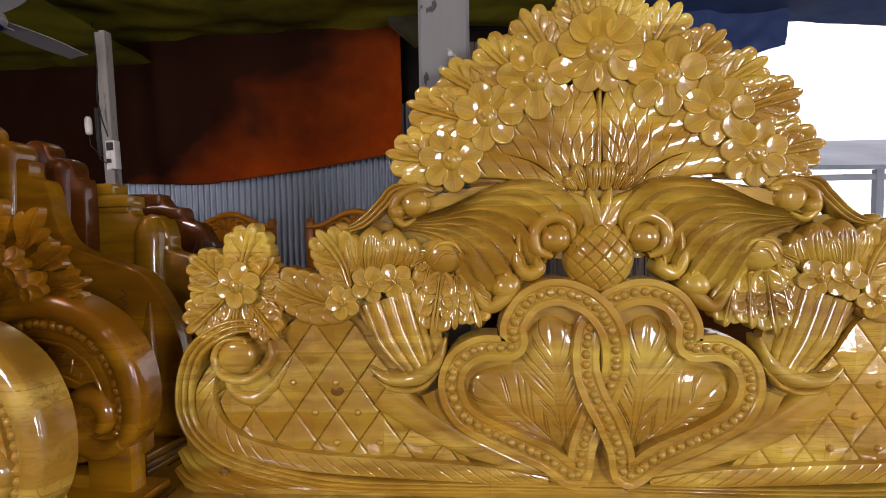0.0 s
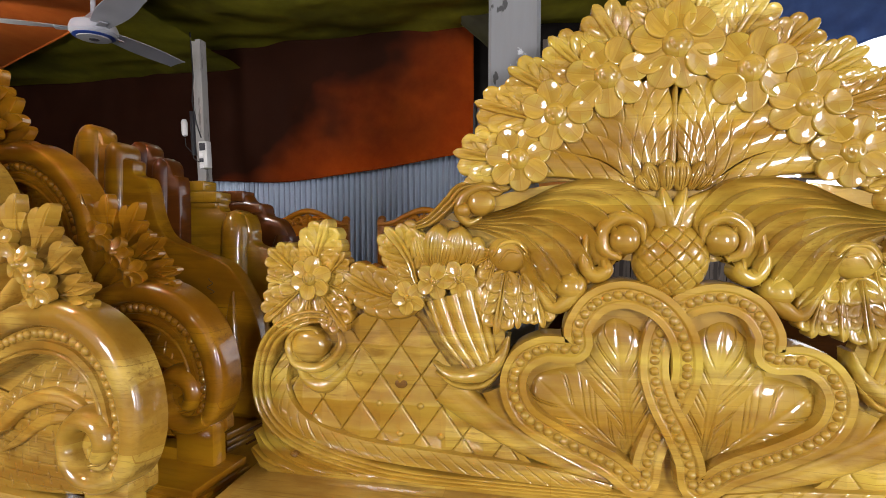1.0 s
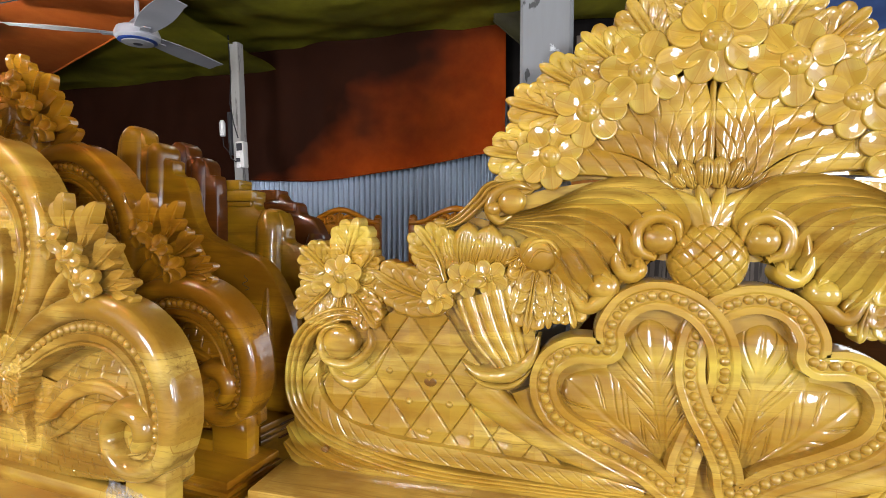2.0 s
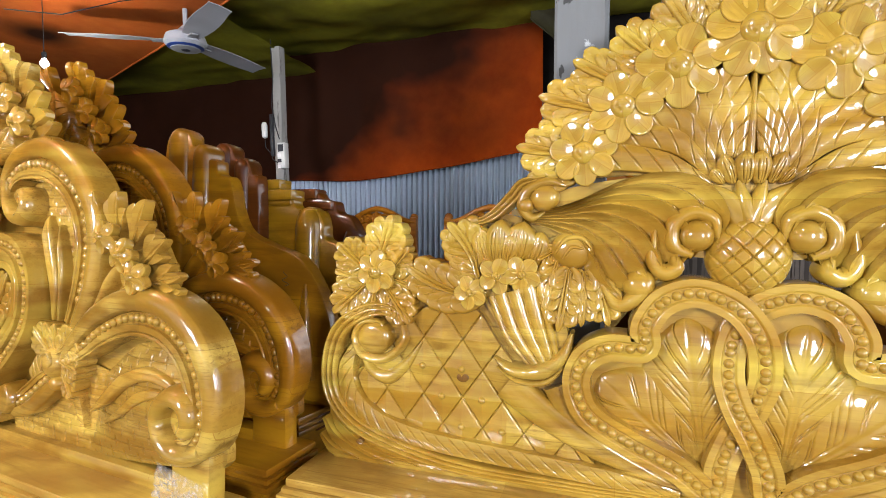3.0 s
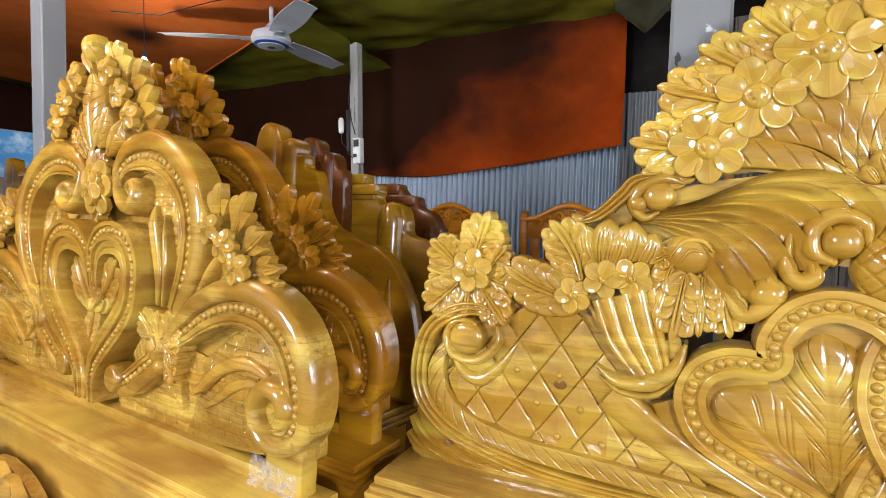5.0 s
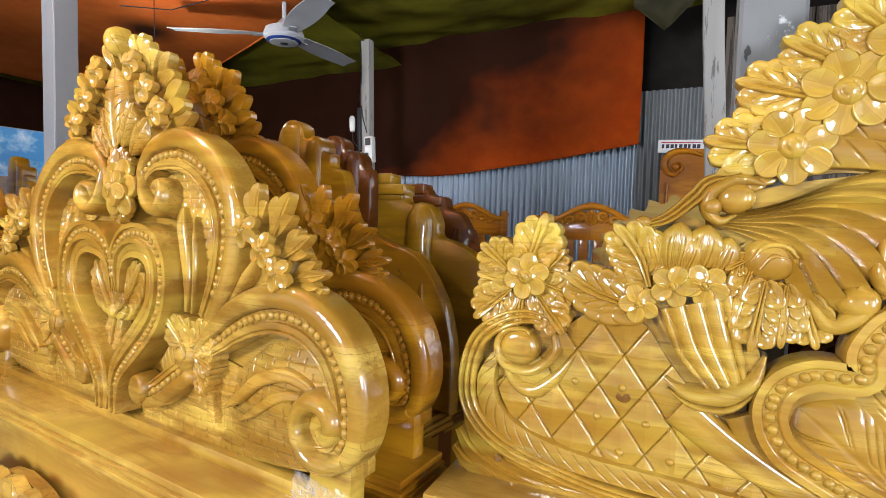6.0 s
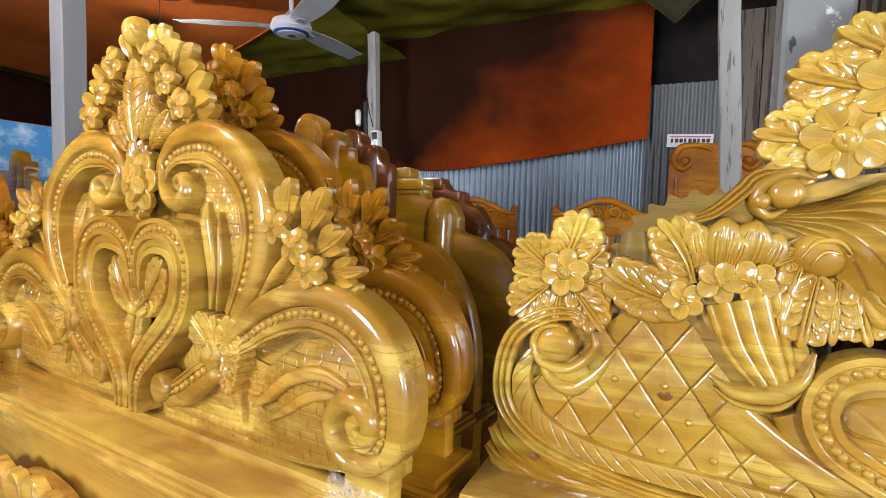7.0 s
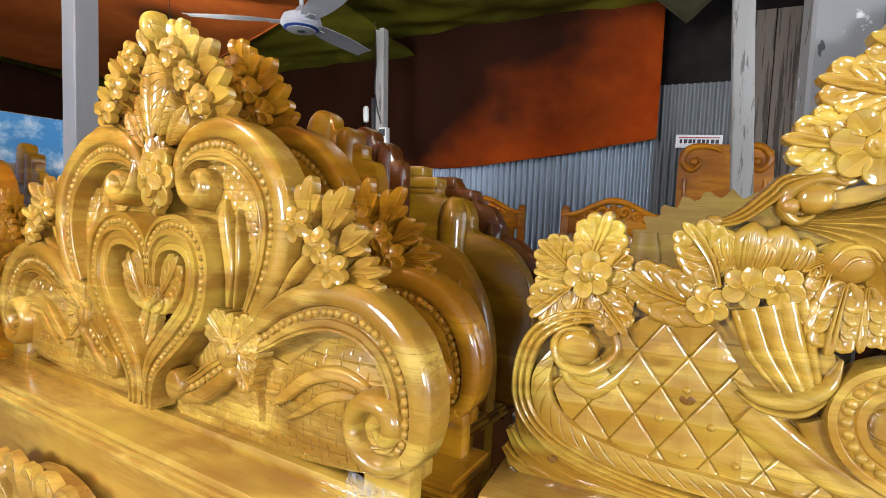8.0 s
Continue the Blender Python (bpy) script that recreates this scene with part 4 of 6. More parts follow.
    leaf(board, "leaf", [(-74.6, 40.4), (-82.4, 33.6)], 6.8, 2.6, base=1.0, lobes=4)
    leaf(board, "leaf", [(-72.3, 40.1), (-73.2, 32.8)], 5.4, 2.0, base=0.8, lobes=3)
    leaf(board, "leaf", [(-69.9, 40.1), (-63.7, 32.1)], 5.8, 2.4, base=0.9, lobes=4)
    leaf(board, "leaf", [(-69.3, 41.8), (-61.4, 39.4)], 5.1, 2.0, base=0.7, lobes=3)
    leaf(board, "leaf", [(-68.7, 43.5), (-64.2, 48.7)], 4.7, 1.8, base=0.6, lobes=3)
    flower(board, "flower", [(-71.5, 43.2)], 4.5, 1.8, base=2.9, petals=6)
    leaf(board, "leaf", [(-48.0, 38.8), (-64.4, 44.5)], 6.7, 2.4, base=0.9, lobes=6, bend=0.08)
    leaf(board, "leaf", [(-51.8, 37.4), (-62.5, 40.3)], 4.6, 1.8, base=0.8, lobes=4)
    leaf(board, "leaf", [(-48.7, 42.8), (-55.2, 54.0)], 7.3, 2.6, base=1.0, lobes=5, bend=-0.08)
    dome(board, "curl_tip", [(-54.4, 50.9)], [1.5, 1.8], 1.4, base=2.2)
    leaf(board, "tulip_petal", [(-46.8, 45.7), (-48.7, 53.5)], 5.0, 2.0, base=1.2, lobes=0, blunt=True, ribs=(0.16, 0.42))
    leaf(board, "tulip_petal", [(-45.0, 45.2), (-44.0, 55.0)], 5.5, 2.4, base=1.6, lobes=0, blunt=True, ribs=(0.16, 0.42))
    leaf(board, "tulip_petal", [(-41.1, 45.7), (-39.5, 54.5)], 5.9, 2.2, base=1.5, lobes=0, blunt=True, ribs=(0.16, 0.42))
    leaf(board, "tulip_petal", [(-43.4, 45.8), (-41.7, 51.9)], 4.1, 1.8, base=2.2, lobes=0, blunt=True, ribs=(0.16, 0.42))
    leaf(board, "tulip_petal", [(-38.6, 45.0), (-35.9, 52.4)], 5.0, 2.0, base=1.0, lobes=0, blunt=True, ribs=(0.16, 0.42))
    flower(board, "blossom", [(-44.8, 43.3)], 3.7, 1.3, base=3.2, petals=5)
    flower(board, "blossom", [(-39.7, 43.7)], 3.7, 1.3, base=3.2, petals=5)
    flower(board, "blossom", [(-50.3, 39.6)], 3.5, 1.3, base=2.8, petals=5)
    ribbon(board, "cup", [(-41.0, 40.6), (-38.6, 33.1), (-35.1, 26.1)], [12.3, 11.3, 6.7], 3.0, base=1.2, prof="fluted")
    ribbon(board, "cup_lip", [(-45.4, 26.4), (-41.6, 24.1), (-35.8, 24.6), (-31.6, 27.8), (-30.0, 32.4)], [0.6, 2.6, 3.9, 2.8, 0.7], 3.2, base=1.4)
    ribbon(board, "cup_lip", [(-44.9, 24.4), (-40.3, 21.9), (-34.5, 22.6), (-29.8, 27.7)], [0.6, 1.4, 1.6, 0.6], 2.6, base=1.0)
    ribbon(board, "horn", [(-43.0, 20.9), (-34.9, 15.1), (-24.6, 9.5), (-7.6, 2.7)], [7.1, 6.1, 4.7, 0.9], 2.6, base=0.3, prof="fold")
    ribbon(board, "horn", [(-32.8, 21.4), (-29.2, 13.9), (-20.1, 8.4), (-5.3, 2.0)], [5.9, 4.2, 3.5, 0.9], 2.2, base=0.2, prof="fold")
    # rose and hanging leaves
    leaf(board, "leaf", [(-32.9, 46.7), (-35.6, 36.4)], 4.8, 2.2, base=1.0, lobes=4)
    leaf(board, "leaf", [(-30.7, 45.0), (-32.5, 32.8)], 5.2, 2.6, base=1.2, lobes=4)
    leaf(board, "leaf", [(-27.8, 44.6), (-28.2, 34.1)], 4.7, 2.4, base=1.0, lobes=4)
    leaf(board, "leaf", [(-25.3, 43.2), (-23.2, 34.5)], 5.0, 2.2, base=0.9, lobes=3)
    leaf(board, "leaf", [(-33.1, 48.7), (-36.8, 46.7)], 3.4, 1.8, base=1.0, lobes=2)
    dome(board, "rose", [(-30.1, 48.7)], [4.3, 3.8], 3.0, base=1.0)
    ribbon(board, "rose_fold", [(-33.2, 48.2), (-31.2, 50.8), (-28.3, 51.0), (-26.5, 49.2)], [0.4, 1.0, 1.0, 0.4], 0.9, base=3.2)
    ribbon(board, "rose_fold", [(-31.8, 47.1), (-30.1, 49.3), (-27.8, 49.0)], [0.4, 0.9, 0.4], 0.8, base=3.6)
    # stem and curl under the crest
    ribbon(board, "stem", [(-52.8, 53.5), (-46.8, 55.0), (-42.1, 59.0), (-39.5, 61.7), (-32.7, 63.1)], [0.7, 2.3, 2.9, 2.7, 0.9], 2.4, base=0.4, prof="rails")
    dome(board, "stem_curl", [(-50.3, 54.5)], [1.5, 1.1], 1.4, base=1.6)
    ribbon(board, "curl", [(-31.6, 61.1), (-35.0, 62.0), (-38.9, 60.3), (-40.1, 57.2), (-38.1, 54.9), (-35.5, 56.0)], [1.1, 2.5, 2.7, 2.5, 2.0, 0.9], 2.8, base=0.4)
    dome(board, "curl_eye", [(-35.7, 58.9)], [3.0, 2.9], 2.6, base=0.6, power=3.5)
    dome(board, "curl_eye", [(-39.3, 57.4)], [1.7, 1.6], 2.2, base=1.4)
    # plume
    def flutes(u, v, a, b):
        f = (b * 8) % 1
        ridge = 0.25 + 0.75 * np.clip(f / 0.86, 0, 1) ** 1.5
        ridge = np.where(f > 0.86, 1.0 - 0.85 * (f - 0.86) / 0.14, ridge)
        swell = 0.35 + 0.65 * np.clip(a * 2.2, 0, 1) ** 0.8
        return 2.9 * swell * ridge + 0.7 * np.sin(np.pi * np.clip(a, 0, 1))

    field(board, "plume", [(-40.2, 54.2), (-34.5, 52.8), (-30.3, 50.2), (-28.2, 46.0), (-26.2, 41.0), (-22.0, 38.0)], [(-40.2, 55.4), (-30.0, 58.0), (-20.0, 62.4), (-12.0, 63.4), (-6.2, 61.0), (-3.0, 55.4), (-6.0, 50.0)], 150, 161, flutes, base=0.5, scallops=8)
    ribbon(board, "drop", [(-15.2, 54.0), (-15.7, 47.4), (-13.7, 44.9), (-11.7, 46.0), (-12.1, 48.0)], [0.8, 2.6, 3.4, 3.2, 1.6], 2.6, base=1.2)
    ribbon(board, "hook", [(-26.4, 46.6), (-22.2, 38.8), (-18.6, 39.9), (-16.6, 43.1), (-18.3, 45.1)], [0.8, 2.8, 3.4, 3.2, 1.8], 2.8, base=1.1)
    dome(board, "curl_ball", [(-18.0, 42.4)], [3.0, 2.8], 3.0, base=1.2)
    ribbon(board, "volute_ring", [(-4.9, 50.6), (-5.8, 54.6), (-9.2, 55.9), (-12.3, 53.6), (-12.1, 49.8), (-9.1, 48.2)], [1.2, 2.6, 2.9, 2.9, 2.8, 1.6], 2.4, base=1.6)
    dome(board, "volute_eye", [(-8.4, 51.7)], [3.1, 3.0], 3.4, base=1.2)
    # pineapple and its crown
    plate(board, "crown_ground", [(0.3, 52.0), (-5.0, 55.0), (-9.0, 59.0), (-13.0, 62.5), (-7.0, 63.6), (0.3, 63.8)], [], 2.4, base=1.2, full=True)
    dome(board, "pineapple", [(0.0, 48.3)], [6.9, 7.3], 5.0, base=0.4, full=True, lattice=True)
    ribbon(board, "crown", [(0.1, 52.9), (-3.9, 57.9), (-9.0, 61.3)], [4.4, 4.2, 1.2], 2.4, base=1.2, prof="fold")
    ribbon(board, "crown", [(0.1, 54.3), (-1.1, 57.8), (-2.0, 61.5)], [3.4, 3.0, 1.2], 2.2, base=1.4)
    # interlaced hearts
    ribbon(board, "heart_band", [(-26.6, 17.0), (-19.8, 12.9), (-11.0, 9.0), (-5.0, 5.1), (-3.4, 10.6), (-1.2, 16.1), (1.5, 21.6), (2.9, 27.2), (1.9, 34.0), (-2.0, 39.2), (-8.1, 41.5), (-13.6, 39.7), (-16.7, 35.0), (-17.0, 30.8), (-23.2, 30.4), (-27.5, 27.7), (-29.0, 22.6), (-26.6, 17.0)], [5.7], 2.8, base=0.9, prof="track", both=False, weave=(1, 1, 1, 1, 0.75, 0.5, 0.6, 0.9, 1.15, 1.25, 1.15, 1, 1, 1, 1, 1, 1, 1), beads_along=True)
    ribbon(board, "heart_band", [(25.8, 17.4), (19.4, 13.3), (11.0, 9.3), (5.0, 5.3), (3.5, 10.7), (1.3, 16.1), (-1.4, 21.5), (-2.8, 27.2), (-1.8, 34.0), (2.1, 39.2), (8.1, 41.3), (13.5, 39.5), (16.4, 34.9), (16.8, 30.7), (22.6, 30.4), (26.6, 27.7), (28.1, 22.8), (25.8, 17.4)], [5.6], 2.8, base=0.9, prof="track", both=False, weave=(1, 1, 1, 1, 1.15, 1.25, 1.15, 0.9, 0.6, 0.5, 0.75, 1, 1, 1, 1, 1, 1, 1), beads_along=True)
    dome(board, "heart_corner", [(-18.4, 31.8)], [1.1, 1.1], 2.5, base=0.9, power=8.0)
    leaf(board, "heart_leaf", [(-6.3, 8.3), (-25.6, 24.9)], 18.5, 3.2, base=-1.3, lobes=0, blunt=True, branch=8)
    leaf(board, "heart_leaf", [(-6.1, 8.3), (-10.0, 37.8)], 17.0, 3.2, base=-1.3, lobes=0, blunt=True, branch=9)
    # crest fan
    ribbon(board, "frond", [(-6.3, 61.2), (-13.9, 64.8), (-22.8, 66.4), (-29.5, 65.7)], [1.2, 4.3, 5.5, 3.7], 1.9, base=0.4, cuts=6, slant=-0.65, prof="frond")
    ribbon(board, "frond", [(-5.4, 61.9), (-11.7, 68.4), (-19.4, 70.7), (-26.1, 71.1)], [1.2, 4.3, 5.5, 4.1], 1.9, base=0.5, cuts=6, slant=-0.65, prof="frond")
    ribbon(board, "frond", [(-4.4, 62.7), (-10.1, 71.6), (-16.1, 73.9), (-21.6, 75.9)], [1.2, 4.2, 5.5, 4.0], 1.9, base=0.6, cuts=6, slant=-0.65, prof="frond")
    ribbon(board, "frond", [(-3.5, 63.3), (-7.4, 73.7), (-12.2, 77.3), (-17.1, 80.1)], [1.2, 4.0, 5.2, 4.0], 1.9, base=0.7, cuts=6, slant=-0.65, prof="frond")
    ribbon(board, "frond", [(-2.7, 63.7), (-4.6, 74.3), (-7.9, 79.3), (-10.6, 82.6)], [1.2, 4.0, 5.2, 4.0], 1.9, base=0.8, cuts=6, slant=-0.65, prof="frond")
    ribbon(board, "frond", [(-1.6, 63.9), (-2.0, 74.2), (-3.9, 81.3)], [1.2, 4.0, 4.4], 1.9, base=0.9, cuts=6, slant=-0.65, prof="frond")
    ribbon(board, "frond_stem", [(-0.4, 61.7), (-0.2, 71.4), (-0.0, 82.1)], [1.5, 1.3, 0.9], 2.0, base=1.2, both=False)
    leaf(board, "leaf", [(-1.1, 60.8), (-1.2, 66.8)], 3.3, 2.4, base=1.6, lobes=0, blunt=True, ribs=(0.3,))
    leaf(board, "leaf", [(-2.8, 60.9), (-4.9, 66.4)], 2.8, 2.0, base=1.4, lobes=0, blunt=True, ribs=(0.3,))
    leaf(board, "leaf", [(-4.3, 60.9), (-6.4, 63.8)], 2.2, 1.8, base=1.2, lobes=0, blunt=True, ribs=(0.3,))
    leaf(board, "leaf", [(-28.4, 66.6), (-41.2, 68.9)], 7.3, 2.4, base=0.4, lobes=4)
    leaf(board, "leaf", [(-29.5, 64.6), (-39.0, 63.1)], 5.6, 2.0, base=0.3, lobes=4)
    leaf(board, "leaf", [(-28.9, 69.9), (-38.2, 71.7)], 5.1, 2.0, base=0.3, lobes=3)
    leaf(board, "leaf", [(-21.4, 73.8), (-36.9, 78.5)], 7.0, 2.4, base=0.4, lobes=5)
    leaf(board, "leaf", [(-21.3, 77.6), (-32.6, 80.4)], 4.8, 2.0, base=0.3, lobes=4)
    leaf(board, "leaf", [(-18.2, 77.5), (-30.5, 84.7)], 7.2, 2.4, base=0.4, lobes=5)
    leaf(board, "leaf", [(-17.1, 80.8), (-24.5, 85.6)], 4.8, 2.0, base=0.3, lobes=3)
    leaf(board, "leaf", [(-12.7, 80.6), (-22.9, 90.0)], 7.1, 2.4, base=0.4, lobes=5)
    leaf(board, "leaf", [(-10.5, 84.9), (-17.0, 90.3)], 4.7, 2.0, base=0.3, lobes=3)
    leaf(board, "leaf", [(-7.3, 83.7), (-14.8, 95.3)], 7.7, 2.4, base=0.4, lobes=5)
    leaf(board, "leaf", [(-4.0, 87.9), (-8.8, 95.5)], 5.3, 2.0, base=0.3, lobes=3)
    leaf(board, "leaf", [(-1.9, 88.8), (-5.6, 98.7)], 7.5, 2.4, base=0.5, lobes=5)
    leaf(board, "leaf", [(0.1, 89.8), (0.1, 100.3)], 8.9, 2.4, base=0.6, lobes=5, both=False)
    flower(board, "flower", [(-28.3, 67.2)], 6.1, 1.8, base=2.2, petals=7)
    flower(board, "flower", [(-21.4, 75.4)], 6.5, 1.8, base=2.2, petals=7)
    flower(board, "flower", [(-12.1, 82.0)], 7.2, 1.9, base=2.2, petals=7)
    flower(board, "flower", [(-0.2, 86.9)], 7.7, 2.0, base=2.4, petals=9, both=False)


headboard_hearts()


# dark backing added behind the carving so that its gaps read dark
def plain_board():
    root = empty("headboard", pose(0.18, 0.30, 0.0), "plain dark brown board added behind the carved headboard to darken its gaps", "headboard")
    board = {"root": root, "wood": WOOD_BROWN}
    plate(board, "panel", [(0, 112), (20, 111), (34, 107), (41, 99), (43, 88), (43, 50), (43, 0), (0, 0)], None, 3.0, base=0.0, full=True)
    ribbon(board, "edge_moulding", [(0, 108.5), (20, 107.5), (32, 103.5), (38, 96), (40, 86), (40, 40)], [3, 3, 3, 3, 3, 3], 1.6, base=0.2)


plain_board()


def headboard_scrolls(m, wood, label):
    root = empty("headboard", m, label, "headboard")
    board = {"root": root, "wood": wood, "axis": 1.6}
    plank = WOOD_BRIGHTENED if wood is WOOD_B else wood
    plinth(root, plank, 0.860, 0.004, -0.122, 0.05, foot=0.69)
    box("bottom_rail", (-0.79, -0.018, -0.010), (0.79, 0.03, 0.034), wood, root, bevel=0.014)
    for side in (-1, 1):
        box("foot_block", (0.016 + side * 0.755 - 0.055, -0.022, -0.010), (0.016 + side * 0.755 + 0.055, 0.025, 0.105), wood, root, bevel=0.014)

    def bricks(du, dv, bulge):
        def height(u, v, a, b):
            row = v / dv
            g1 = np.abs(row - np.round(row))
            col = u / du + 0.5 * (np.floor(row + 0.5) % 2)
            g2 = np.abs(col - np.round(col))
            cut = np.maximum(0.75 * np.clip(1 - g1 * dv / 0.18, 0, 1), np.clip(1 - g2 * du / 0.20, 0, 1))
            return bulge * np.sin(np.pi * np.clip(b, 0, 1)) ** 0.6 * np.sin(np.pi * np.clip(0.02 + 0.93 * a, 0, 1)) ** 1.0 - 0.62 * cut
        return height

    field(board, "brick_field", [(41, 2.5), (55, 3.5), (69, 5), (79, 8)], [(47, 22), (59, 30), (73, 31), (85, 22)], 330, 220, bricks(4.6, 2.7, 2.9), base=-0.4)
    field(board, "brick_field", [(35, 60), (36, 48), (37, 30)], [(47, 60), (50.5, 46), (45, 30)], 130, 60, bricks(3.6, 2.4, 1.2), base=-0.8)
    field(board, "brick_field", [(8, 62), (27, 50), (29, 36)], [(22, 68), (36, 58), (36, 36)], 110, 64, bricks(3.6, 2.4, 1.0), base=-0.8)
    field(board, "brick_field", [(10, 3), (26, 2.5), (45, 2.5)], [(14, 14), (30, 24), (51, 22)], 110, 64, bricks(4.6, 2.7, 1.0), base=-0.5)
    plate(board, "back_plate", [(-9.2, 74.6), (3.1, 71.9), (12.2, 75.8), (25.1, 75.6), (35.0, 72.1), (41.0, 65.1), (43.1, 55.2), (43.6, 46.5), (41.1, 36.3), (49.7, 38.5), (60.8, 39.8), (72.4, 36.7), (80.1, 29.3), (83.1, 21.5), (83.1, 13.1), (81.7, 6.3), (63.1, 4.4), (27.9, 1.1), (-4.3, -2.2), (-4.6, 2.4), (-0.6, 13.2), (7.5, 22.0), (12.9, 30.0), (14.7, 37.3), (13.1, 44.2), (8.2, 48.2), (2.2, 48.6), (-3.2, 46.0), (-6.1, 42.0)], [], 2.2, base=-1.6, full=False)
    # upper and lower scrolls with bead channels
    ribbon(board, "scroll_band", [(10.0, 64.2), (12.6, 67.6), (16.8, 70.2), (21.4, 71.2), (27.0, 71.3), (32.3, 70.0), (37.7, 67.0), (41.9, 63.2), (44.9, 58.4), (46.2, 52.4), (45.7, 47.2), (44.3, 42.0), (41.6, 36.6), (38.6, 32.0)], [4.5, 6.4, 8.6, 10.0, 10.5, 10.5, 10.5, 10.5, 10.5, 10.2, 9.6, 8.8, 7.4, 5.6], 4.2, base=0.8, prof="channel", beads_in=True)
    ribbon(board, "scroll_band", [(36.0, 23.2), (40.0, 27.0), (44.8, 30.3), (49.6, 33.5), (56.8, 36.6), (64.0, 37.7), (71.4, 36.5), (77.5, 32.8), (80.7, 28.3), (82.2, 24.0), (82.7, 19.2), (81.8, 14.6), (78.6, 11.3), (73.5, 10.2)], [4.0, 6.5, 8.4, 9.6, 10.4, 10.6, 10.6, 10.6, 10.4, 10.0, 9.2, 7.6, 5.8, 4.6], 4.6, base=0.8, prof="channel", beads_in=True)
    dome(board, "volute_ground", [(74.8, 15.4)], [5.6, 5.0], 1.6, base=0.6, power=6.0)
    ribbon(board, "volute", [(82.0, 11.8), (77.2, 9.8), (72.4, 10.9), (69.6, 14.8), (70.0, 18.6), (73.4, 21.2), (77.4, 20.6), (79.0, 17.6), (77.2, 15.0), (74.4, 15.8)], [3.4, 4.4, 4.4, 4.2, 4.4, 5.0, 5.4, 5.2, 4.0, 1.4], 4.6, base=1.4)
    ribbon(board, "volute", [(10.8, 67.0), (11.6, 63.2), (12.8, 60.0), (15.2, 57.6), (18.6, 57.0), (21.2, 59.0), (21.4, 61.8), (19.4, 63.4), (17.2, 62.4), (17.4, 60.4)], [2.0, 2.6, 3.0, 3.4, 4.0, 4.4, 4.0, 3.2, 2.4, 1.2], 4.2, base=1.2)

    # flame in the panelled field
    ribbon(board, "flame", [(45.9, 14.0), (50.8, 17.3), (56.9, 22.0), (64.2, 24.4), (70.0, 23.6), (73.4, 22.0)], [0.8, 2.6, 3.2, 3.2, 2.4, 0.7], 2.2, base=1.8, prof="fold")
    ribbon(board, "flame", [(50.5, 12.0), (56.0, 15.2), (61.2, 18.8), (66.0, 20.4), (71.5, 20.6)], [0.8, 2.2, 2.8, 2.4, 0.7], 2.0, base=1.5, prof="fold")
    ribbon(board, "tall_leaf", [(26.6, 57.8), (27.2, 53.4), (29.0, 46.2), (30.0, 40.0), (29.2, 33.0)], [0.3, 3.6, 3.4, 2.6, 0.8], 2.4, base=0.8, prof="fold")
    ribbon(board, "tall_leaf", [(31.4, 55.6), (32.6, 49.6), (33.2, 43.0), (32.0, 33.0)], [0.3, 1.8, 1.8, 0.8], 2.0, base=0.8)
    # clasp
    leaf(board, "leaf", [(31.8, 25.6), (25.2, 31.6)], 6.4, 1.8, base=2.2, lobes=3)
    leaf(board, "leaf", [(33.4, 26.4), (34.0, 32.6)], 4.6, 1.6, base=2.2, lobes=3)
    leaf(board, "leaf", [(34.8, 26.0), (43.0, 30.6)], 6.4, 1.8, base=2.4, lobes=3)
    leaf(board, "leaf", [(36.0, 24.0), (43.2, 22.4)], 5.4, 1.8, base=2.2, lobes=3)
    leaf(board, "leaf", [(36.0, 21.5), (40.8, 16.4)], 4.6, 1.8, base=1.8, lobes=3)
    ribbon(board, "strap", [(37.6, 19.6), (40.4, 13.6), (41.4, 9.2)], [3.2, 2.8, 1.2], 1.6, base=0.7, prof="soft", cuts=6, slant=0.3)
    dome(board, "clasp_bud", [(32.9, 23.4)], [3.2, 3.9], 2.8, base=2.4)
    ribbon(board, "bud_line", [(31.2, 21.6), (31.4, 25.0), (33.4, 25.9), (34.6, 23.8), (33.4, 22.2)], [0.4, 0.9, 0.9, 0.8, 0.3], 0.6, base=4.7)
    dome(board, "clasp_ball", [(33.8, 18.7)], [2.3, 2.0], 2.2, base=2.2)
    ribbon(board, "strap", [(33.0, 27.0), (28.0, 24.0), (22.5, 19.0)], [4.4, 5.0, 3.4], 2.2, base=1.0, prof="soft", cuts=7, slant=0.5)
    ribbon(board, "foot_scroll", [(33.4, 20.4), (27.8, 16.6), (22.0, 12.8), (16.2, 10.4)], [6.6, 7.6, 7.4, 5.6], 3.4, base=1.0, prof="channel", beads_in=True)
    dome(board, "foot_curl", [(15.1, 12.6)], [3.4, 4.0], 4.2, base=1.0, power=12.0)
    # shoulder bouquet
    ribbon(board, "stem", [(41.4, 32.0), (45.8, 40.6), (49.2, 50.6)], [1.0, 2.7, 2.4], 2.4, base=1.0)
    ribbon(board, "stem", [(42.8, 32.2), (51.1, 43.0), (55.3, 47.4)], [1.0, 2.8, 2.3], 2.4, base=1.0)
    ribbon(board, "stem", [(44.9, 33.2), (54.5, 40.1), (60.2, 43.2)], [1.0, 2.8, 2.0], 2.4, base=1.0)
    plate(board, "bouquet_ground", [(40.5, 32.5), (45.9, 44.3), (47.9, 52.9), (54.3, 55.6), (62.0, 54.7), (66.7, 49.4), (69.2, 43.0), (61.6, 38.8), (52.3, 35.9)], [], 2.0, base=0.2, full=False)
    fingers(board, "leaf", [(49.4, 53.0), (48.2, 62.7)], 3.3, 2.2, base=1.0, count=1, lift=1.9)
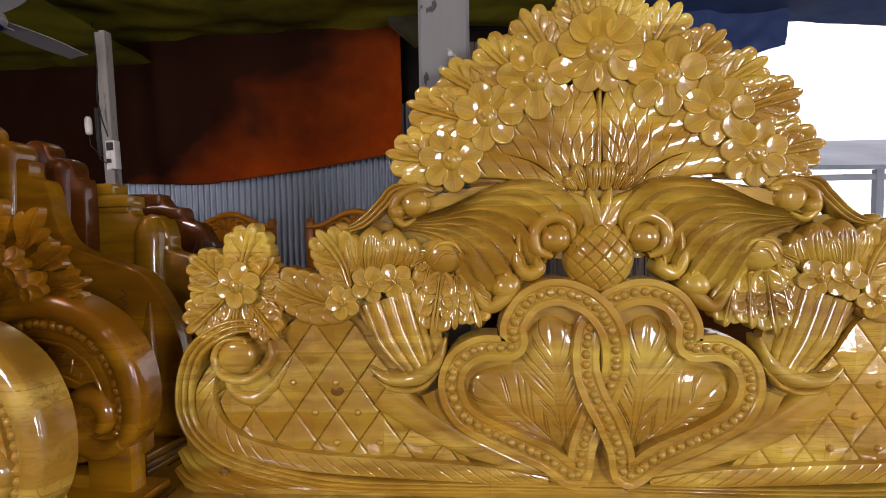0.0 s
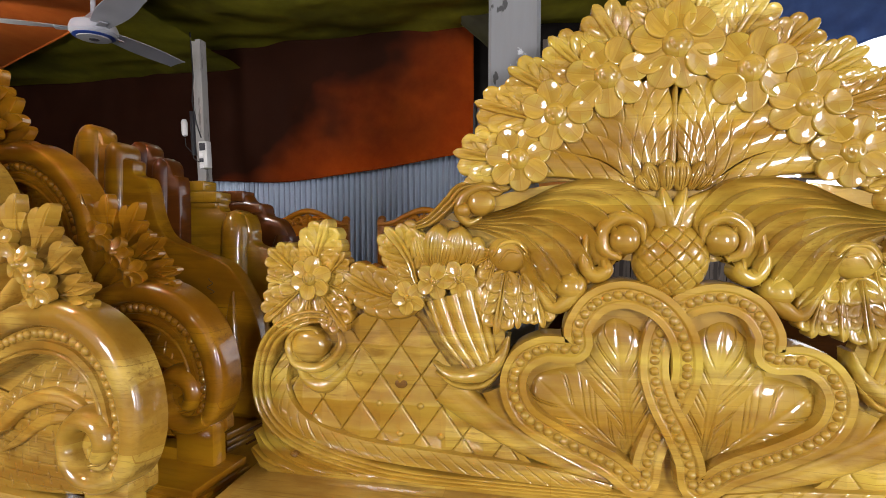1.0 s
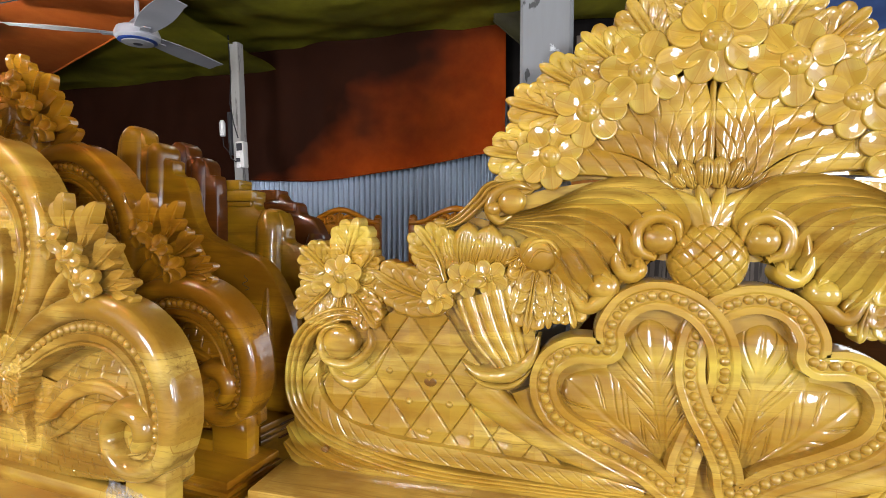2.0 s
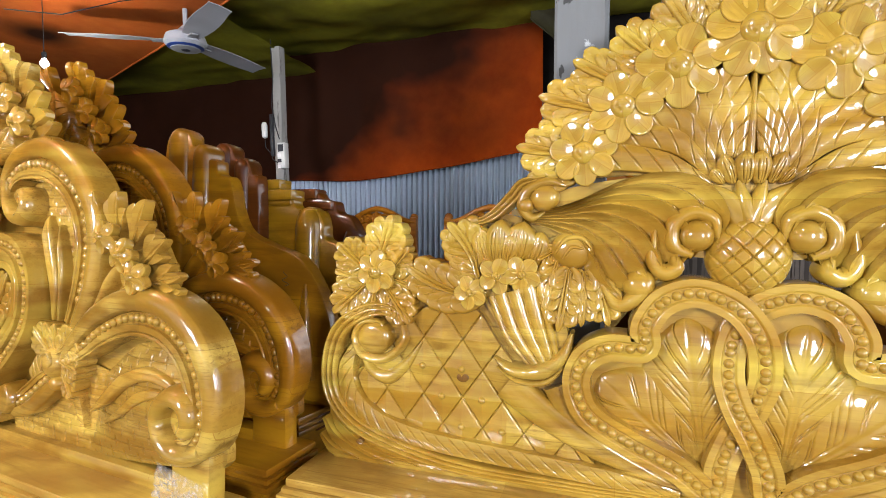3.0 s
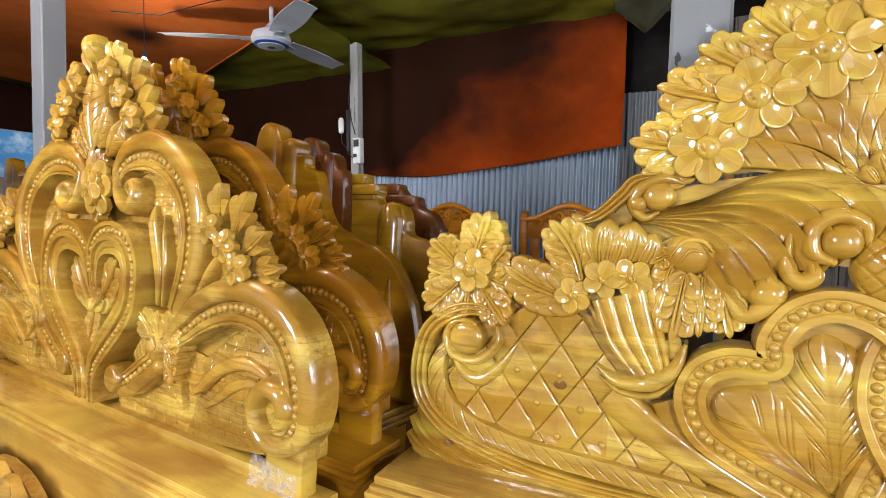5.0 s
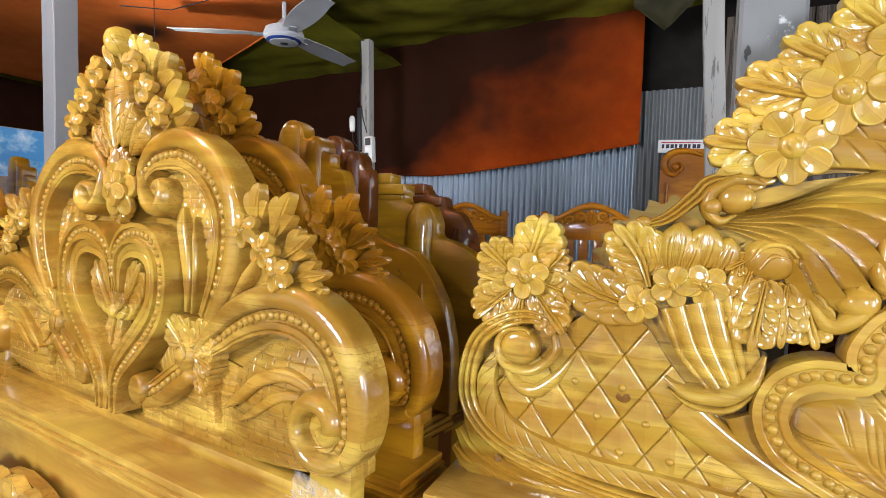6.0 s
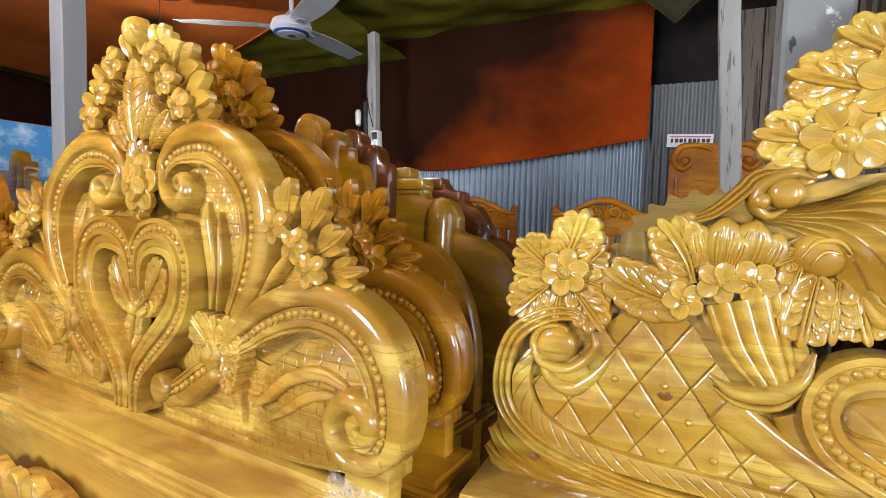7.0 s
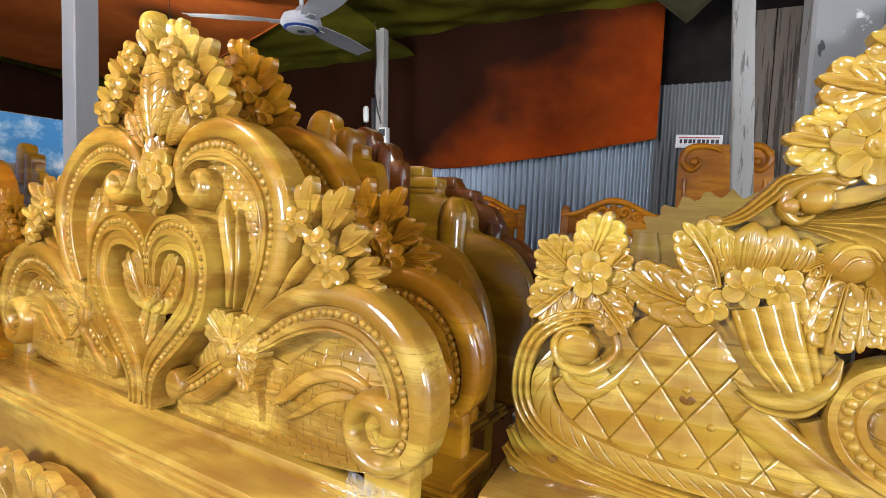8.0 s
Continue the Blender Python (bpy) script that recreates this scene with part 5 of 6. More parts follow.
    fingers(board, "leaf", [(52.9, 51.4), (56.7, 62.7)], 7.3, 2.3, base=1.0, count=3, lift=2.0)
    fingers(board, "leaf", [(57.9, 50.5), (65.7, 59.8)], 6.9, 2.3, base=1.2, count=3, lift=2.2)
    fingers(board, "leaf", [(61.0, 47.3), (71.5, 52.5)], 6.1, 2.3, base=1.0, count=3, lift=2.0)
    fingers(board, "leaf", [(63.0, 43.5), (74.5, 45.5)], 5.8, 2.0, base=0.8, count=3, lift=1.5)
    fingers(board, "leaf", [(63.4, 40.1), (75.6, 40.7)], 4.1, 1.7, base=0.4, count=2, lift=1.0)
    flower(board, "flower", [(53.9, 53.1)], 3.5, 2.2, base=4.4, petals=5, slim=True)
    flower(board, "flower", [(59.9, 49.4)], 3.5, 2.2, base=4.6, petals=5, slim=True)
    flower(board, "flower", [(63.8, 44.9)], 3.5, 2.2, base=4.4, petals=5, slim=True)
    # heart
    ribbon(board, "heart_rim", [(3.0, 35.4), (2.8, 40.4), (4.4, 45.2), (8.2, 48.2), (12.8, 49.2), (17.4, 48.6), (20.9, 46.4), (22.9, 42.6), (23.2, 38.0), (22.4, 33.6), (20.0, 29.8), (15.7, 25.4), (11.0, 21.0), (6.4, 16.0), (4.4, 10.5), (4.4, 4.5)], [2.0, 4.0, 6.6, 8.4, 9.0, 9.4, 9.5, 9.5, 9.5, 9.4, 9.0, 8.6, 8.2, 7.4, 6.0, 4.6], 3.6, base=2.6, prof="heart_rim", beads_in=True)
    field(board, "brick_field", [(-0.5, 17.5), (5.5, 28.0), (11.5, 41.5)], [(7.0, 17.5), (15.0, 27.0), (20.0, 39.0)], 80, 40, bricks(3.0, 2.2, 0.8), base=-0.6, both=False)
    leaf(board, "heart_leaf", [(0.6, 29.4), (11.8, 43.4)], 7.4, 2.4, base=0.6, lobes=5, both=False, bend=-0.05)
    leaf(board, "heart_leaf", [(-1.6, 29.6), (-10.2, 43.0)], 7.6, 2.4, base=0.6, lobes=5, both=False, bend=0.05)
    leaf(board, "heart_leaf", [(-0.8, 29.0), (-3.2, 18.6)], 5.6, 2.0, base=0.4, lobes=4, both=False)
    leaf(board, "heart_leaf", [(0.4, 29.0), (6.4, 33.2)], 3.6, 1.8, base=1.6, lobes=3, both=False)
    dome(board, "heart_bud", [(-0.6, 30.0)], [2.0, 2.2], 2.2, base=1.8, both=False)
    # shell and rosette over the heart
    fingers(board, "shell", [(2.4, 61.8), (1.6, 73.0)], 16.5, 2.2, base=1.6, count=7, lift=1.2, both=False)
    fingers(board, "shell", [(2.2, 60.0), (0.8, 53.6)], 9.6, 2.2, base=1.0, count=4, lift=1.0, both=False)
    flower(board, "flower", [(2.8, 62.3)], 7.4, 2.4, base=3.4, petals=6, both=False)
    flower(board, "flower", [(2.8, 62.3)], 4.8, 2.0, base=5.0, petals=5, both=False)
    # crest
    plate(board, "crest_ground", [(-7.8, 68.4), (8.9, 70.6), (19.7, 75.2), (20.8, 83.9), (14.2, 92.0), (6.0, 97.1), (-3.9, 99.1)], [], 2.0, base=0, full=True)
    leaf(board, "crest_leaf", [(2.0, 72.2), (0.9, 93.8)], 9.4, 4.0, base=2.2, lobes=0, veins=7, both=False)
    leaf(board, "crest_leaf", [(3.8, 72.5), (8.9, 83.8)], 5.4, 3.6, base=1.8, lobes=0, veins=6)
    leaf(board, "crest_leaf", [(6.8, 70.5), (14.9, 79.7)], 5.9, 3.4, base=1.4, lobes=0, veins=6)
    fingers(board, "leaf", [(7.2, 91.1), (9.2, 102.8)], 4.8, 2.3, base=1.0, count=2, lift=2.0)
    fingers(board, "leaf", [(10.6, 88.7), (18.7, 98.7)], 6.1, 2.4, base=1.0, count=2, lift=2.4)
    fingers(board, "leaf", [(12.8, 85.7), (27.6, 92.8)], 6.6, 2.4, base=1.0, count=2, lift=2.4)
    fingers(board, "leaf", [(14.7, 80.1), (32.8, 84.9)], 6.6, 2.4, base=1.0, count=2, lift=2.2)
    fingers(board, "leaf", [(16.9, 74.9), (34.9, 77.5)], 6.3, 2.2, base=0.8, count=2, lift=1.4)
    flower(board, "flower", [(9.8, 92.2)], 3.7, 2.4, base=5.0, petals=5, slim=True)
    flower(board, "flower", [(15.6, 85.8)], 3.6, 2.4, base=4.8, petals=5, slim=True)
    flower(board, "flower", [(20.8, 79.9)], 3.6, 2.4, base=4.6, petals=5, slim=True)
    dome(board, "bud", [(2.6, 100.0)], [2.6, 4.0], 4.6, base=3.0, full=True)
    fingers(board, "bud_leaf", [(0.8, 94.3), (2.8, 100.8)], 3.4, 3.0, base=1.6, count=1, lift=3.0)
    return root


AMBER = "amber lacquered wooden headboard carved with a heart, beaded scrolls and brickwork"
B_POSE = pose(-1.786, -0.160, 0.70, -3, 0, -6)
first = headboard_scrolls(B_POSE, WOOD_B, AMBER)


def repaint(root, wood):
    for ob in root.children_recursive:
        if ob.type == "MESH" and ob.material_slots:
            ob.material_slots[0].link = "OBJECT"
            ob.material_slots[0].material = wood


behind = copy_thing(first, pose(-1.787, 0.092, 0.712, 0.3, 0, -6))
tagged(behind, "dark amber lacquered headboard with beaded scrolls standing behind another", "headboard")
repaint(behind, WOOD_DARK)
for ob in [c for c in behind.children if c.name.split(".")[0] in ("bud", "bud_leaf")]:
    bpy.data.objects.remove(ob)
beside = copy_thing(first, pose(-3.69, 0.247, 0.66, -3, 0, -6))
tagged(beside, "dark amber carved headboard with beaded scrolls beside a post", "headboard")
repaint(beside, WOOD_DARK)
for ob in [c for c in beside.children if c.name.startswith(("brick_field", "heart_leaf", "strap"))]:
    bpy.data.objects.remove(ob)


# ---- stacked plain boards behind ----
def stepped_board(m, wood, label, outline, knuckles=(), rails=(), pilasters=(), spur=0.0):
    """A plain board sawn to a stepped outline (right half given), with rounded knuckles, rails and pilasters on its face."""
    root = empty("headboard", m, label, "headboard", "stacked stepped headboards")
    board = {"root": root, "wood": wood}
    p, _, _ = spline(outline, 170)
    p = np.vstack([p, p[::-1] * np.array([-1, 1])])
    p = p[[i for i in range(len(p)) if i == 0 or np.hypot(*(p[i] - p[i - 1])) > 0.05]]
    k = len(p)
    d = np.gradient(p, axis=0)
    nr = np.stack([d[:, 1], -d[:, 0]], 1) / np.maximum(np.hypot(*d.T), 1e-6)[:, None]
    rings = [(p, 0.0), (p, -3.6), (p + nr * 0.3, -4.4), (p + nr * 0.9, -4.8)]
    verts = [(x / 100, w / 100, z / 100) for q, w in rings for x, z in q]
    faces = [(r * k + i, r * k + (i + 1) % k, (r + 1) * k + (i + 1) % k, (r + 1) * k + i) for r in range(3) for i in range(k)]
    faces += [list(range(k)), list(range(3 * k, 4 * k))]
    part("panel", verts, faces, wood, root, angle=35)
    for half, low, high, out in rails:
        box("rail", (-half / 100, -0.048 - out / 100, low / 100), (half / 100, 0.010, high / 100), wood, root, bevel=0.006)
    for sign in (1, -1):
        for u, v, w in knuckles:
            ribbon(board, "knuckle", [(sign * u, v - 24), (sign * u, v - 12), (sign * u, v - 3), (sign * u, v - 0.4)], [w, w, w * 0.92, w * 0.35], 2.6, base=4.2, both=False)
        for u, v, w in pilasters:
            ribbon(board, "pilaster", [(sign * u, 2), (sign * u, 30), (sign * u, v - 6), (sign * u, v)], [w, w, w, w * 0.55], 4.6, base=4.4, both=False)
        if spur:
            ribbon(board, "spur", [(sign * spur, 8), (sign * spur, 22), (sign * spur, 37)], [9, 6, 1.0], 3.5, base=4.4, both=False, prof="fold")
        mark = [(sign * 79 + 1.6 * math.sin(q * 1.9) * (1 - q / 9), 36 + q * 0.75) for q in np.linspace(0, 6, 22)]
        tube("pencil_mark", [(u / 100, -0.0485, v / 100) for u, v in mark], 0.0012, PENCIL, root, "dark hand-drawn mark", 5)
    plinth(root, wood, 0.95, 0.0, -0.16, 0.02, foot=0.66)
    return root


STEPPED = "wooden headboard with a stepped outline, stacked behind others"
SCALLOPED = [(0, 78), (12, 77.6), (18, 77), (21.5, 77.5), (23.5, 85.5), (27.5, 89.2), (32.4, 88.4), (35.6, 85), (36.6, 82.6), (41.5, 82.9), (44.0, 80.0), (44.6, 77.6), (48.4, 76.6), (49.0, 72.4), (53.5, 71.0), (55.8, 66.5), (57.5, 60), (62, 53), (72, 49), (85, 44.5), (93, 34.5), (97, 24), (98.5, 12), (98.5, 0)]


def stack_place(dy, z):
    return pose(-2.05 + 0.1 * dy, -0.167 + dy, z, -3, 0, -6)


stepped_board(stack_place(0.60, 0.70), WOOD_AMBER, "amber lacquered " + STEPPED, SCALLOPED, [(29.8, 89.0, 9.5), (41.0, 83.0, 7.5)], (), (), 87.0)
stepped_board(stack_place(0.68, 0.69), WOOD_BROWN, "red-brown lacquered " + STEPPED, [(0, 76), (28, 76.2), (35.5, 78), (37, 83.3), (41.2, 85.4), (46, 83.4), (48, 79.8), (52.6, 79.3), (55.4, 76), (56.4, 73.5), (58.6, 72.0), (59.5, 60), (60, 30), (60, 0)], [(41.8, 85.2, 8.5), (51.2, 79.4, 6.5)])
stepped_board(stack_place(0.74, 0.68), WOOD_OLIVE, "olive-brown lacquered " + STEPPED, [(0, 72.5), (40, 72.4), (62.5, 72.0), (63.4, 69.5), (69.4, 68.0), (69.5, 64.5), (71.5, 62.6), (76, 63.3), (80.4, 61), (82.6, 56.8), (83.4, 52.4), (90, 50.4), (97.5, 46), (103, 37.5), (105, 25), (105.5, 10), (105.5, 0)],
              (), [(63.6, 69.6, 73.0, 0.6), (69.6, 65.6, 69.2, 1.4), (68.6, 63.8, 65.6, 0.8)], [(76.4, 62.0, 9.5)])
stepped_board(stack_place(0.90, 0.66), WOOD_BROWN, "red-brown lacquered " + STEPPED, [(0, 72), (60, 71.9), (66.5, 71.4), (69.5, 68.6), (75, 67.4), (76.6, 63.6), (81.5, 62), (85, 57.2), (86.4, 52.6), (91.5, 51.2), (98.5, 45.4), (103, 35), (104, 15), (104, 0)],
              (), [(66.8, 68.6, 72.4, 1.2), (74.5, 64.4, 67.6, 1.6)], [(83.0, 56.5, 7.0)])
stepped_board(pose(-4.47, 0.78, 0.68, -3, 0, -6), WOOD_OLIVE, "olive-brown lacquered wooden headboard with a stepped outline, behind a carved one", SCALLOPED, [(29.8, 89.0, 9.5), (41.0, 83.0, 7.5)])


# ---- posts and pillar ----
def post(points, w, d, material, label, category="post"):
    (x0, y0, z0), (x1, y1, z1) = points
    verts, faces = [], []
    n = 9
    rng = random.Random(int(x0 * 100))
    for i in range(n):
        k = i / (n - 1)
        cx, cy, z = x0 + (x1 - x0) * k + rng.uniform(-1, 1) * 0.003, y0 + (y1 - y0) * k, z0 + (z1 - z0) * k
        c = 0.12
        for a, b in ((-1, -1 + c), (-1 + c, -1), (1 - c, -1), (1, -1 + c), (1, 1 - c), (1 - c, 1), (-1 + c, 1), (-1, 1 - c)):
            verts.append((cx + a * w / 2, cy + b * d / 2, z))
    for i in range(n - 1):
        for j in range(8):
            faces.append((i * 8 + j, i * 8 + (j + 1) % 8, i * 8 + 8 + (j + 1) % 8, i * 8 + 8 + j))
    faces += [list(range(8)), list(range(8 * n - 8, 8 * n))]
    return tagged(part("post", verts, faces, material, None, angle=30), label, category)


tagged(post(((-0.302, 0.175, 0), (-0.302, 0.175, 2.82)), 0.112, 0.11, CONCRETE, "grey painted concrete pillar with chipped white spots", "pillar"), "", "pillar")
post(((-2.385, 2.0, 0), (-2.452, 2.0, 2.44)), 0.064, 0.064, POST_WOOD, "weathered grey wooden post with switch box, leaning")
post(((-2.70, 0.20, 0), (-2.585, 0.16, 2.80)), 0.076, 0.09, CONCRETE_POST, "grey concrete post beside the headboards")
post(((-0.250, 1.6, 0), (-0.402, 1.6, 2.82)), 0.085, 0.08, POST_WOOD, "weathered grey post in front of the tin wall, leaning")


# ---- ceiling fan ----
def ceiling_fan(x, y, z):
    root = empty("ceiling_fan", pose(x, y, z), "grey-white ceiling fan with a blue ring and three blades", "fan")
    lathe("motor", [(0.02, 0.062), (0.07, 0.058), (0.098, 0.045), (0.108, 0.02), (0.108, 0.0), (0.095, -0.014), (0.05, -0.022)], FAN_WHITE, root)
    lathe("ring", [(0.078, -0.024), (0.094, -0.018), (0.094, -0.0155), (0.078, -0.0165)], FAN_BLUE, root, "blue painted ring")
    lathe("bottom_plate", [(0.077, -0.020), (0.075, -0.027), (0.03, -0.030)], FAN_WHITE, root)
    lathe("cap", [(0.0, -0.034), (0.022, -0.032), (0.026, -0.022), (0.0, -0.02)], FAN_DARK, root, "dark centre cap")
    lathe("canopy", [(0.016, 0.10), (0.05, 0.062)], FAN_WHITE, root)
    tube("down_rod", [(0, 0, 0.06), (0, 0, 0.34)], 0.012, FAN_WHITE, root)
    for a in (-31, 89, 209):
        bm_v, bm_f = [], []
        for i in range(13):
            k = i / 12
            r = 0.10 + 0.50 * k
            w = 0.040 + 0.020 * math.sin(math.pi * min(1, k * 1.1)) + 0.012 * k
            for s, dz in ((-1, 0.010), (0, 0.004), (1, -0.010)):
                bm_v.append((r, s * w, 0.022 + dz))
            for s, dz in ((1, -0.013), (0, 0.001), (-1, 0.007)):
                bm_v.append((r, s * w, 0.022 + dz))
        for i in range(12):
            for j in range(6):
                bm_f.append((i * 6 + j, i * 6 + (j + 1) % 6, i * 6 + 6 + (j + 1) % 6, i * 6 + 6 + j))
        bm_f += [list(range(6)), list(range(72, 78))]
        blade = part("blade", bm_v, bm_f, FAN_WHITE, root)
        blade.matrix_basis = pose(0, 0, 0, 0, 0, a)
        arm = box("blade_arm", (0.07, -0.018, 0.010), (0.17, 0.018, 0.016), FAN_WHITE, blade)


ceiling_fan(-2.490, 1.239, 2.226)


# ---- bulbs ----
def glow(name, colour, strength):
    m, nt, b = mat(name)
    b.inputs["Emission Color"].default_value = (*colour, 1)
    b.inputs["Emission Strength"].default_value = strength
    return m


BULB = glow("lit_bulb", (1, 0.95, 0.86), 9)


def bulb(x, y, z, top, k=1.0):
    root = empty("light_bulb", pose(x, y, z), "lit white bulb hanging from a dark holder", "lamp")
    glass = [(0.004, -0.045), (0.022, -0.038), (0.031, -0.018), (0.031, 0.0), (0.02, 0.022), (0.013, 0.032)]
    b = lathe("bulb", [(r * k, h * k) for r, h in glass], BULB, root, "glowing white bulb", 20)
    b.visible_shadow = False
    lathe("holder", [(r * k, h * k) for r, h in ((0.013, 0.032), (0.018, 0.036), (0.019, 0.075), (0.012, 0.085))], BLACK, root, "black bulb holder", 16)
    tube("cord", [(0, 0, 0.08 * k), (0, 0, top - z)], 0.0022, BLACK, root, "", 6)


bulb(-2.95, 0.80, 2.05, 2.42, 0.62)
bulb(-1.68, 1.36, 2.46, 2.60)
bulb(-0.45, -1.05, 2.40, 2.82)
bulb(-2.15, -0.78, 2.35, 2.82)


# ---- chairs at the tin wall ----
def dining_chair(m):
    """Tall chair with slatted back and carved arched crest; origin on its support."""
    root = empty("dining_chair", m, "orange lacquered wooden chair with slatted back and carved arched crest", "chair", "chairs along the tin wall")
    board = {"root": root, "wood": WOOD_CHAIR}
    for s in (1, -1):
        box("back_post", (s * 0.235 - 0.02, -0.02, 0.0), (s * 0.235 + 0.02, 0.02, 1.02), WOOD_CHAIR, root, bevel=0.006)
        box("leg", (s * 0.225 - 0.02, -0.44, 0.0), (s * 0.225 + 0.02, -0.40, 0.43), WOOD_CHAIR, root, bevel=0.005)
    box("seat", (-0.25, -0.46, 0.43), (0.25, 0.02, 0.47), WOOD_CHAIR, root, bevel=0.01)
    box("back_rail", (-0.215, -0.014, 0.58), (0.215, 0.014, 0.64), WOOD_CHAIR, root, bevel=0.004)
    box("back_rail", (-0.215, -0.014, 0.90), (0.215, 0.014, 0.985), WOOD_CHAIR, root, bevel=0.004)
    for i in range(6):
        x = -0.175 + 0.070 * i
        box("slat", (x - 0.022, -0.008, 0.64), (x + 0.022, 0.008, 0.90), WOOD_CHAIR, root, bevel=0.003)
    ribbon(board, "crest", [(-25, 99.2), (-17, 100.4), (-8, 105), (0, 107), (8, 105), (17, 100.4), (25, 99.2)], [2.6, 3.0, 3.0, 3.6, 3.0, 3.0, 2.6], 2.4, base=0.4, both=False)
    plate(board, "crest_board", [(0, 102.5), (8, 101.5), (17, 98.5), (22, 97.5), (22, 93), (0, 93)], None, 1.6, base=0.2, full=True)
    for u, v, r in ((5, 101.2, 2.6), (10.5, 99.6, 2.2), (15, 98.2, 1.7)):
        arc = [(u + r * math.cos(q) * (1 - q / 9), v + r * math.sin(q) * (1 - q / 9)) for q in np.linspace(0, 6.2, 11)]
        ribbon(board, "crest_scroll", arc, [1.6, 2.5, 2.4, 2.0, 1.0], 1.9, base=0.5)
        leaf(board, "crest_leaf", [(u, v - 2.6), (u + 3.6, v + 2.2)], 2.4, 1.4, base=0.4, lobes=3)
    leaf(board, "crest_leaf", [(0, 97.5), (0, 105.5)], 4.5, 1.8, base=0.6, lobes=3, both=False)
    for k in (-1, 1):
        dome(board, "ear", [(k * 23.5, 102)], [2.2, 2.2], 2.0, base=-0.5, both=False)
    return root


platform = tagged(box("platform", (-2.3, 1.35, 0.0), (0.4, 2.4, 0.265), POST_WOOD), "low wooden display platform along the tin wall", "platform")
chair = dining_chair(pose(-1.62, 1.82, 0.265, 0, 0, 3))
copy_thing(chair, pose(-0.86, 1.62, 0.265, 0, 0, 2))


# ---- carved panel, sign and a scalloped board at the back wall ----
def carved_panel():
    root = empty("carved_panel", pose(-0.345, 2.44, 0.0), "orange lacquered wooden panel with carved scrolls on its top edge", "panel")
    board = {"root": root, "wood": WOOD_CHAIR}
    plate(board, "panel", [(0, 170), (14, 170.5), (22, 168), (25, 160), (25, 100), (25, 1), (0, 1)], None, 3.0, base=0.0, full=True)
    ribbon(board, "scroll", [(2, 166), (10, 169), (19, 168), (23, 161), (18, 155), (13, 159), (15, 163)], [2.0, 3.4, 4.2, 4.2, 3.6, 2.4, 1.0], 2.6, base=0.2)
    dome(board, "scroll_eye", [(16.5, 160)], [2.4, 2.4], 2.4, base=0.3)
    ribbon(board, "moulding", [(21, 150), (21, 100), (21, 20)], [2, 2, 2], 1.4, base=0.2)


carved_panel()

sign = empty("paper_sign", pose(-0.49, 2.545, 1.738, 0, 2, 0), "white printed paper sign pasted on the tin wall", "sign")
box("paper", (-0.13, -0.002, -0.044), (0.13, 0.0, 0.036), PAPER, sign)
box("print_line", (-0.115, -0.0035, 0.016), (0.115, -0.0021, 0.022), INK_RED, sign)
for i in range(9):
    x = -0.108 + 0.025 * i
    box("print_bar", (x, -0.0035, -0.016), (x + (0.019 if i % 3 else 0.014), -0.0021, 0.008), INK, sign)
    box("print_stroke", (x + 0.004, -0.0035, -0.022), (x + 0.007, -0.0021, -0.0162), INK_RED, sign)


def scalloped_board():
    root = empty("headboard", pose(-0.40, 1.0, 0.0), "pale unpolished wooden headboard with a scalloped edge", "headboard")
    board = {"root": root, "wood": WOOD_RAW}
    pts = []
    for i in range(15):
        a = math.pi * i / 28
        r = 1 + (-0.03 if i % 2 else 0.10)
        pts.append((33 * math.sin(a) * r, 109 + 26 * math.cos(a) * r))
    plate(board, "panel", pts + [(33, 90), (36, 60), (36, 0), (0, 0)], None, 4.0, base=0.0, full=True)
    for k in (-1, 1):
        ribbon(board, "ear", [(k * 27, 96), (k * 27, 112), (k * 27, 121)], [11, 11, 8], 2.6, base=0.2, both=False)


scalloped_board()

# ---- things fixed to the leaning post ----
def switch_board():
    root = empty("switch_board", pose(-2.378, 1.945, 1.70, 0, -2, 0), "small off-white switch box with a meter, fixed to the post", "switch box")
    box("case", (-0.029, -0.03, -0.085), (0.029, 0.02, 0.085), PLASTIC, root, bevel=0.006)
    box("window", (-0.020, -0.0335, 0.025), (0.020, -0.0301, 0.072), FAN_DARK, root)
    for i, z in enumerate((-0.075, -0.035, 0.0)):
        box("switch", (-0.024, -0.036, z - 0.012), (0.004, -0.0301, z + 0.012), FAN_DARK if i == 1 else PAPER, root, bevel=0.002)
    tube("cable", [(-0.02, -0.01, 0.11), (-0.04, -0.02, 0.20), (-0.07, -0.01, 0.34), (-0.06, 0.0, 0.50), (-0.065, 0.0, 0.78)], 0.004, BLACK, root, "", 6)
    tube("cable", [(-0.035, -0.01, -0.05), (-0.07, -0.025, -0.02), (-0.085, -0.02, 0.10), (-0.075, -0.01, 0.28)], 0.0035, BLACK, root, "", 6)


switch_board()
lampbox = empty("wall_lamp", pose(-2.478, 1.96, 1.865, 0, -2, 0), "small white lamp with a dark bracket on the post", "lamp")
box("bracket", (-0.012, -0.01, -0.16), (0.012, 0.02, 0.12), FAN_DARK, lampbox, bevel=0.003)
lathe("lamp_cover", [(0.004, -0.042), (0.017, -0.034), (0.020, 0.0), (0.020, 0.048), (0.012, 0.066)], PLASTIC, lampbox, "white lamp cover", 16, at=(-0.045, -0.02, 0.0))
tube("cable", [(-0.045, -0.02, -0.05), (-0.05, -0.01, -0.10), (-0.02, 0.0, -0.14)], 0.003, BLACK, lampbox, "", 6)

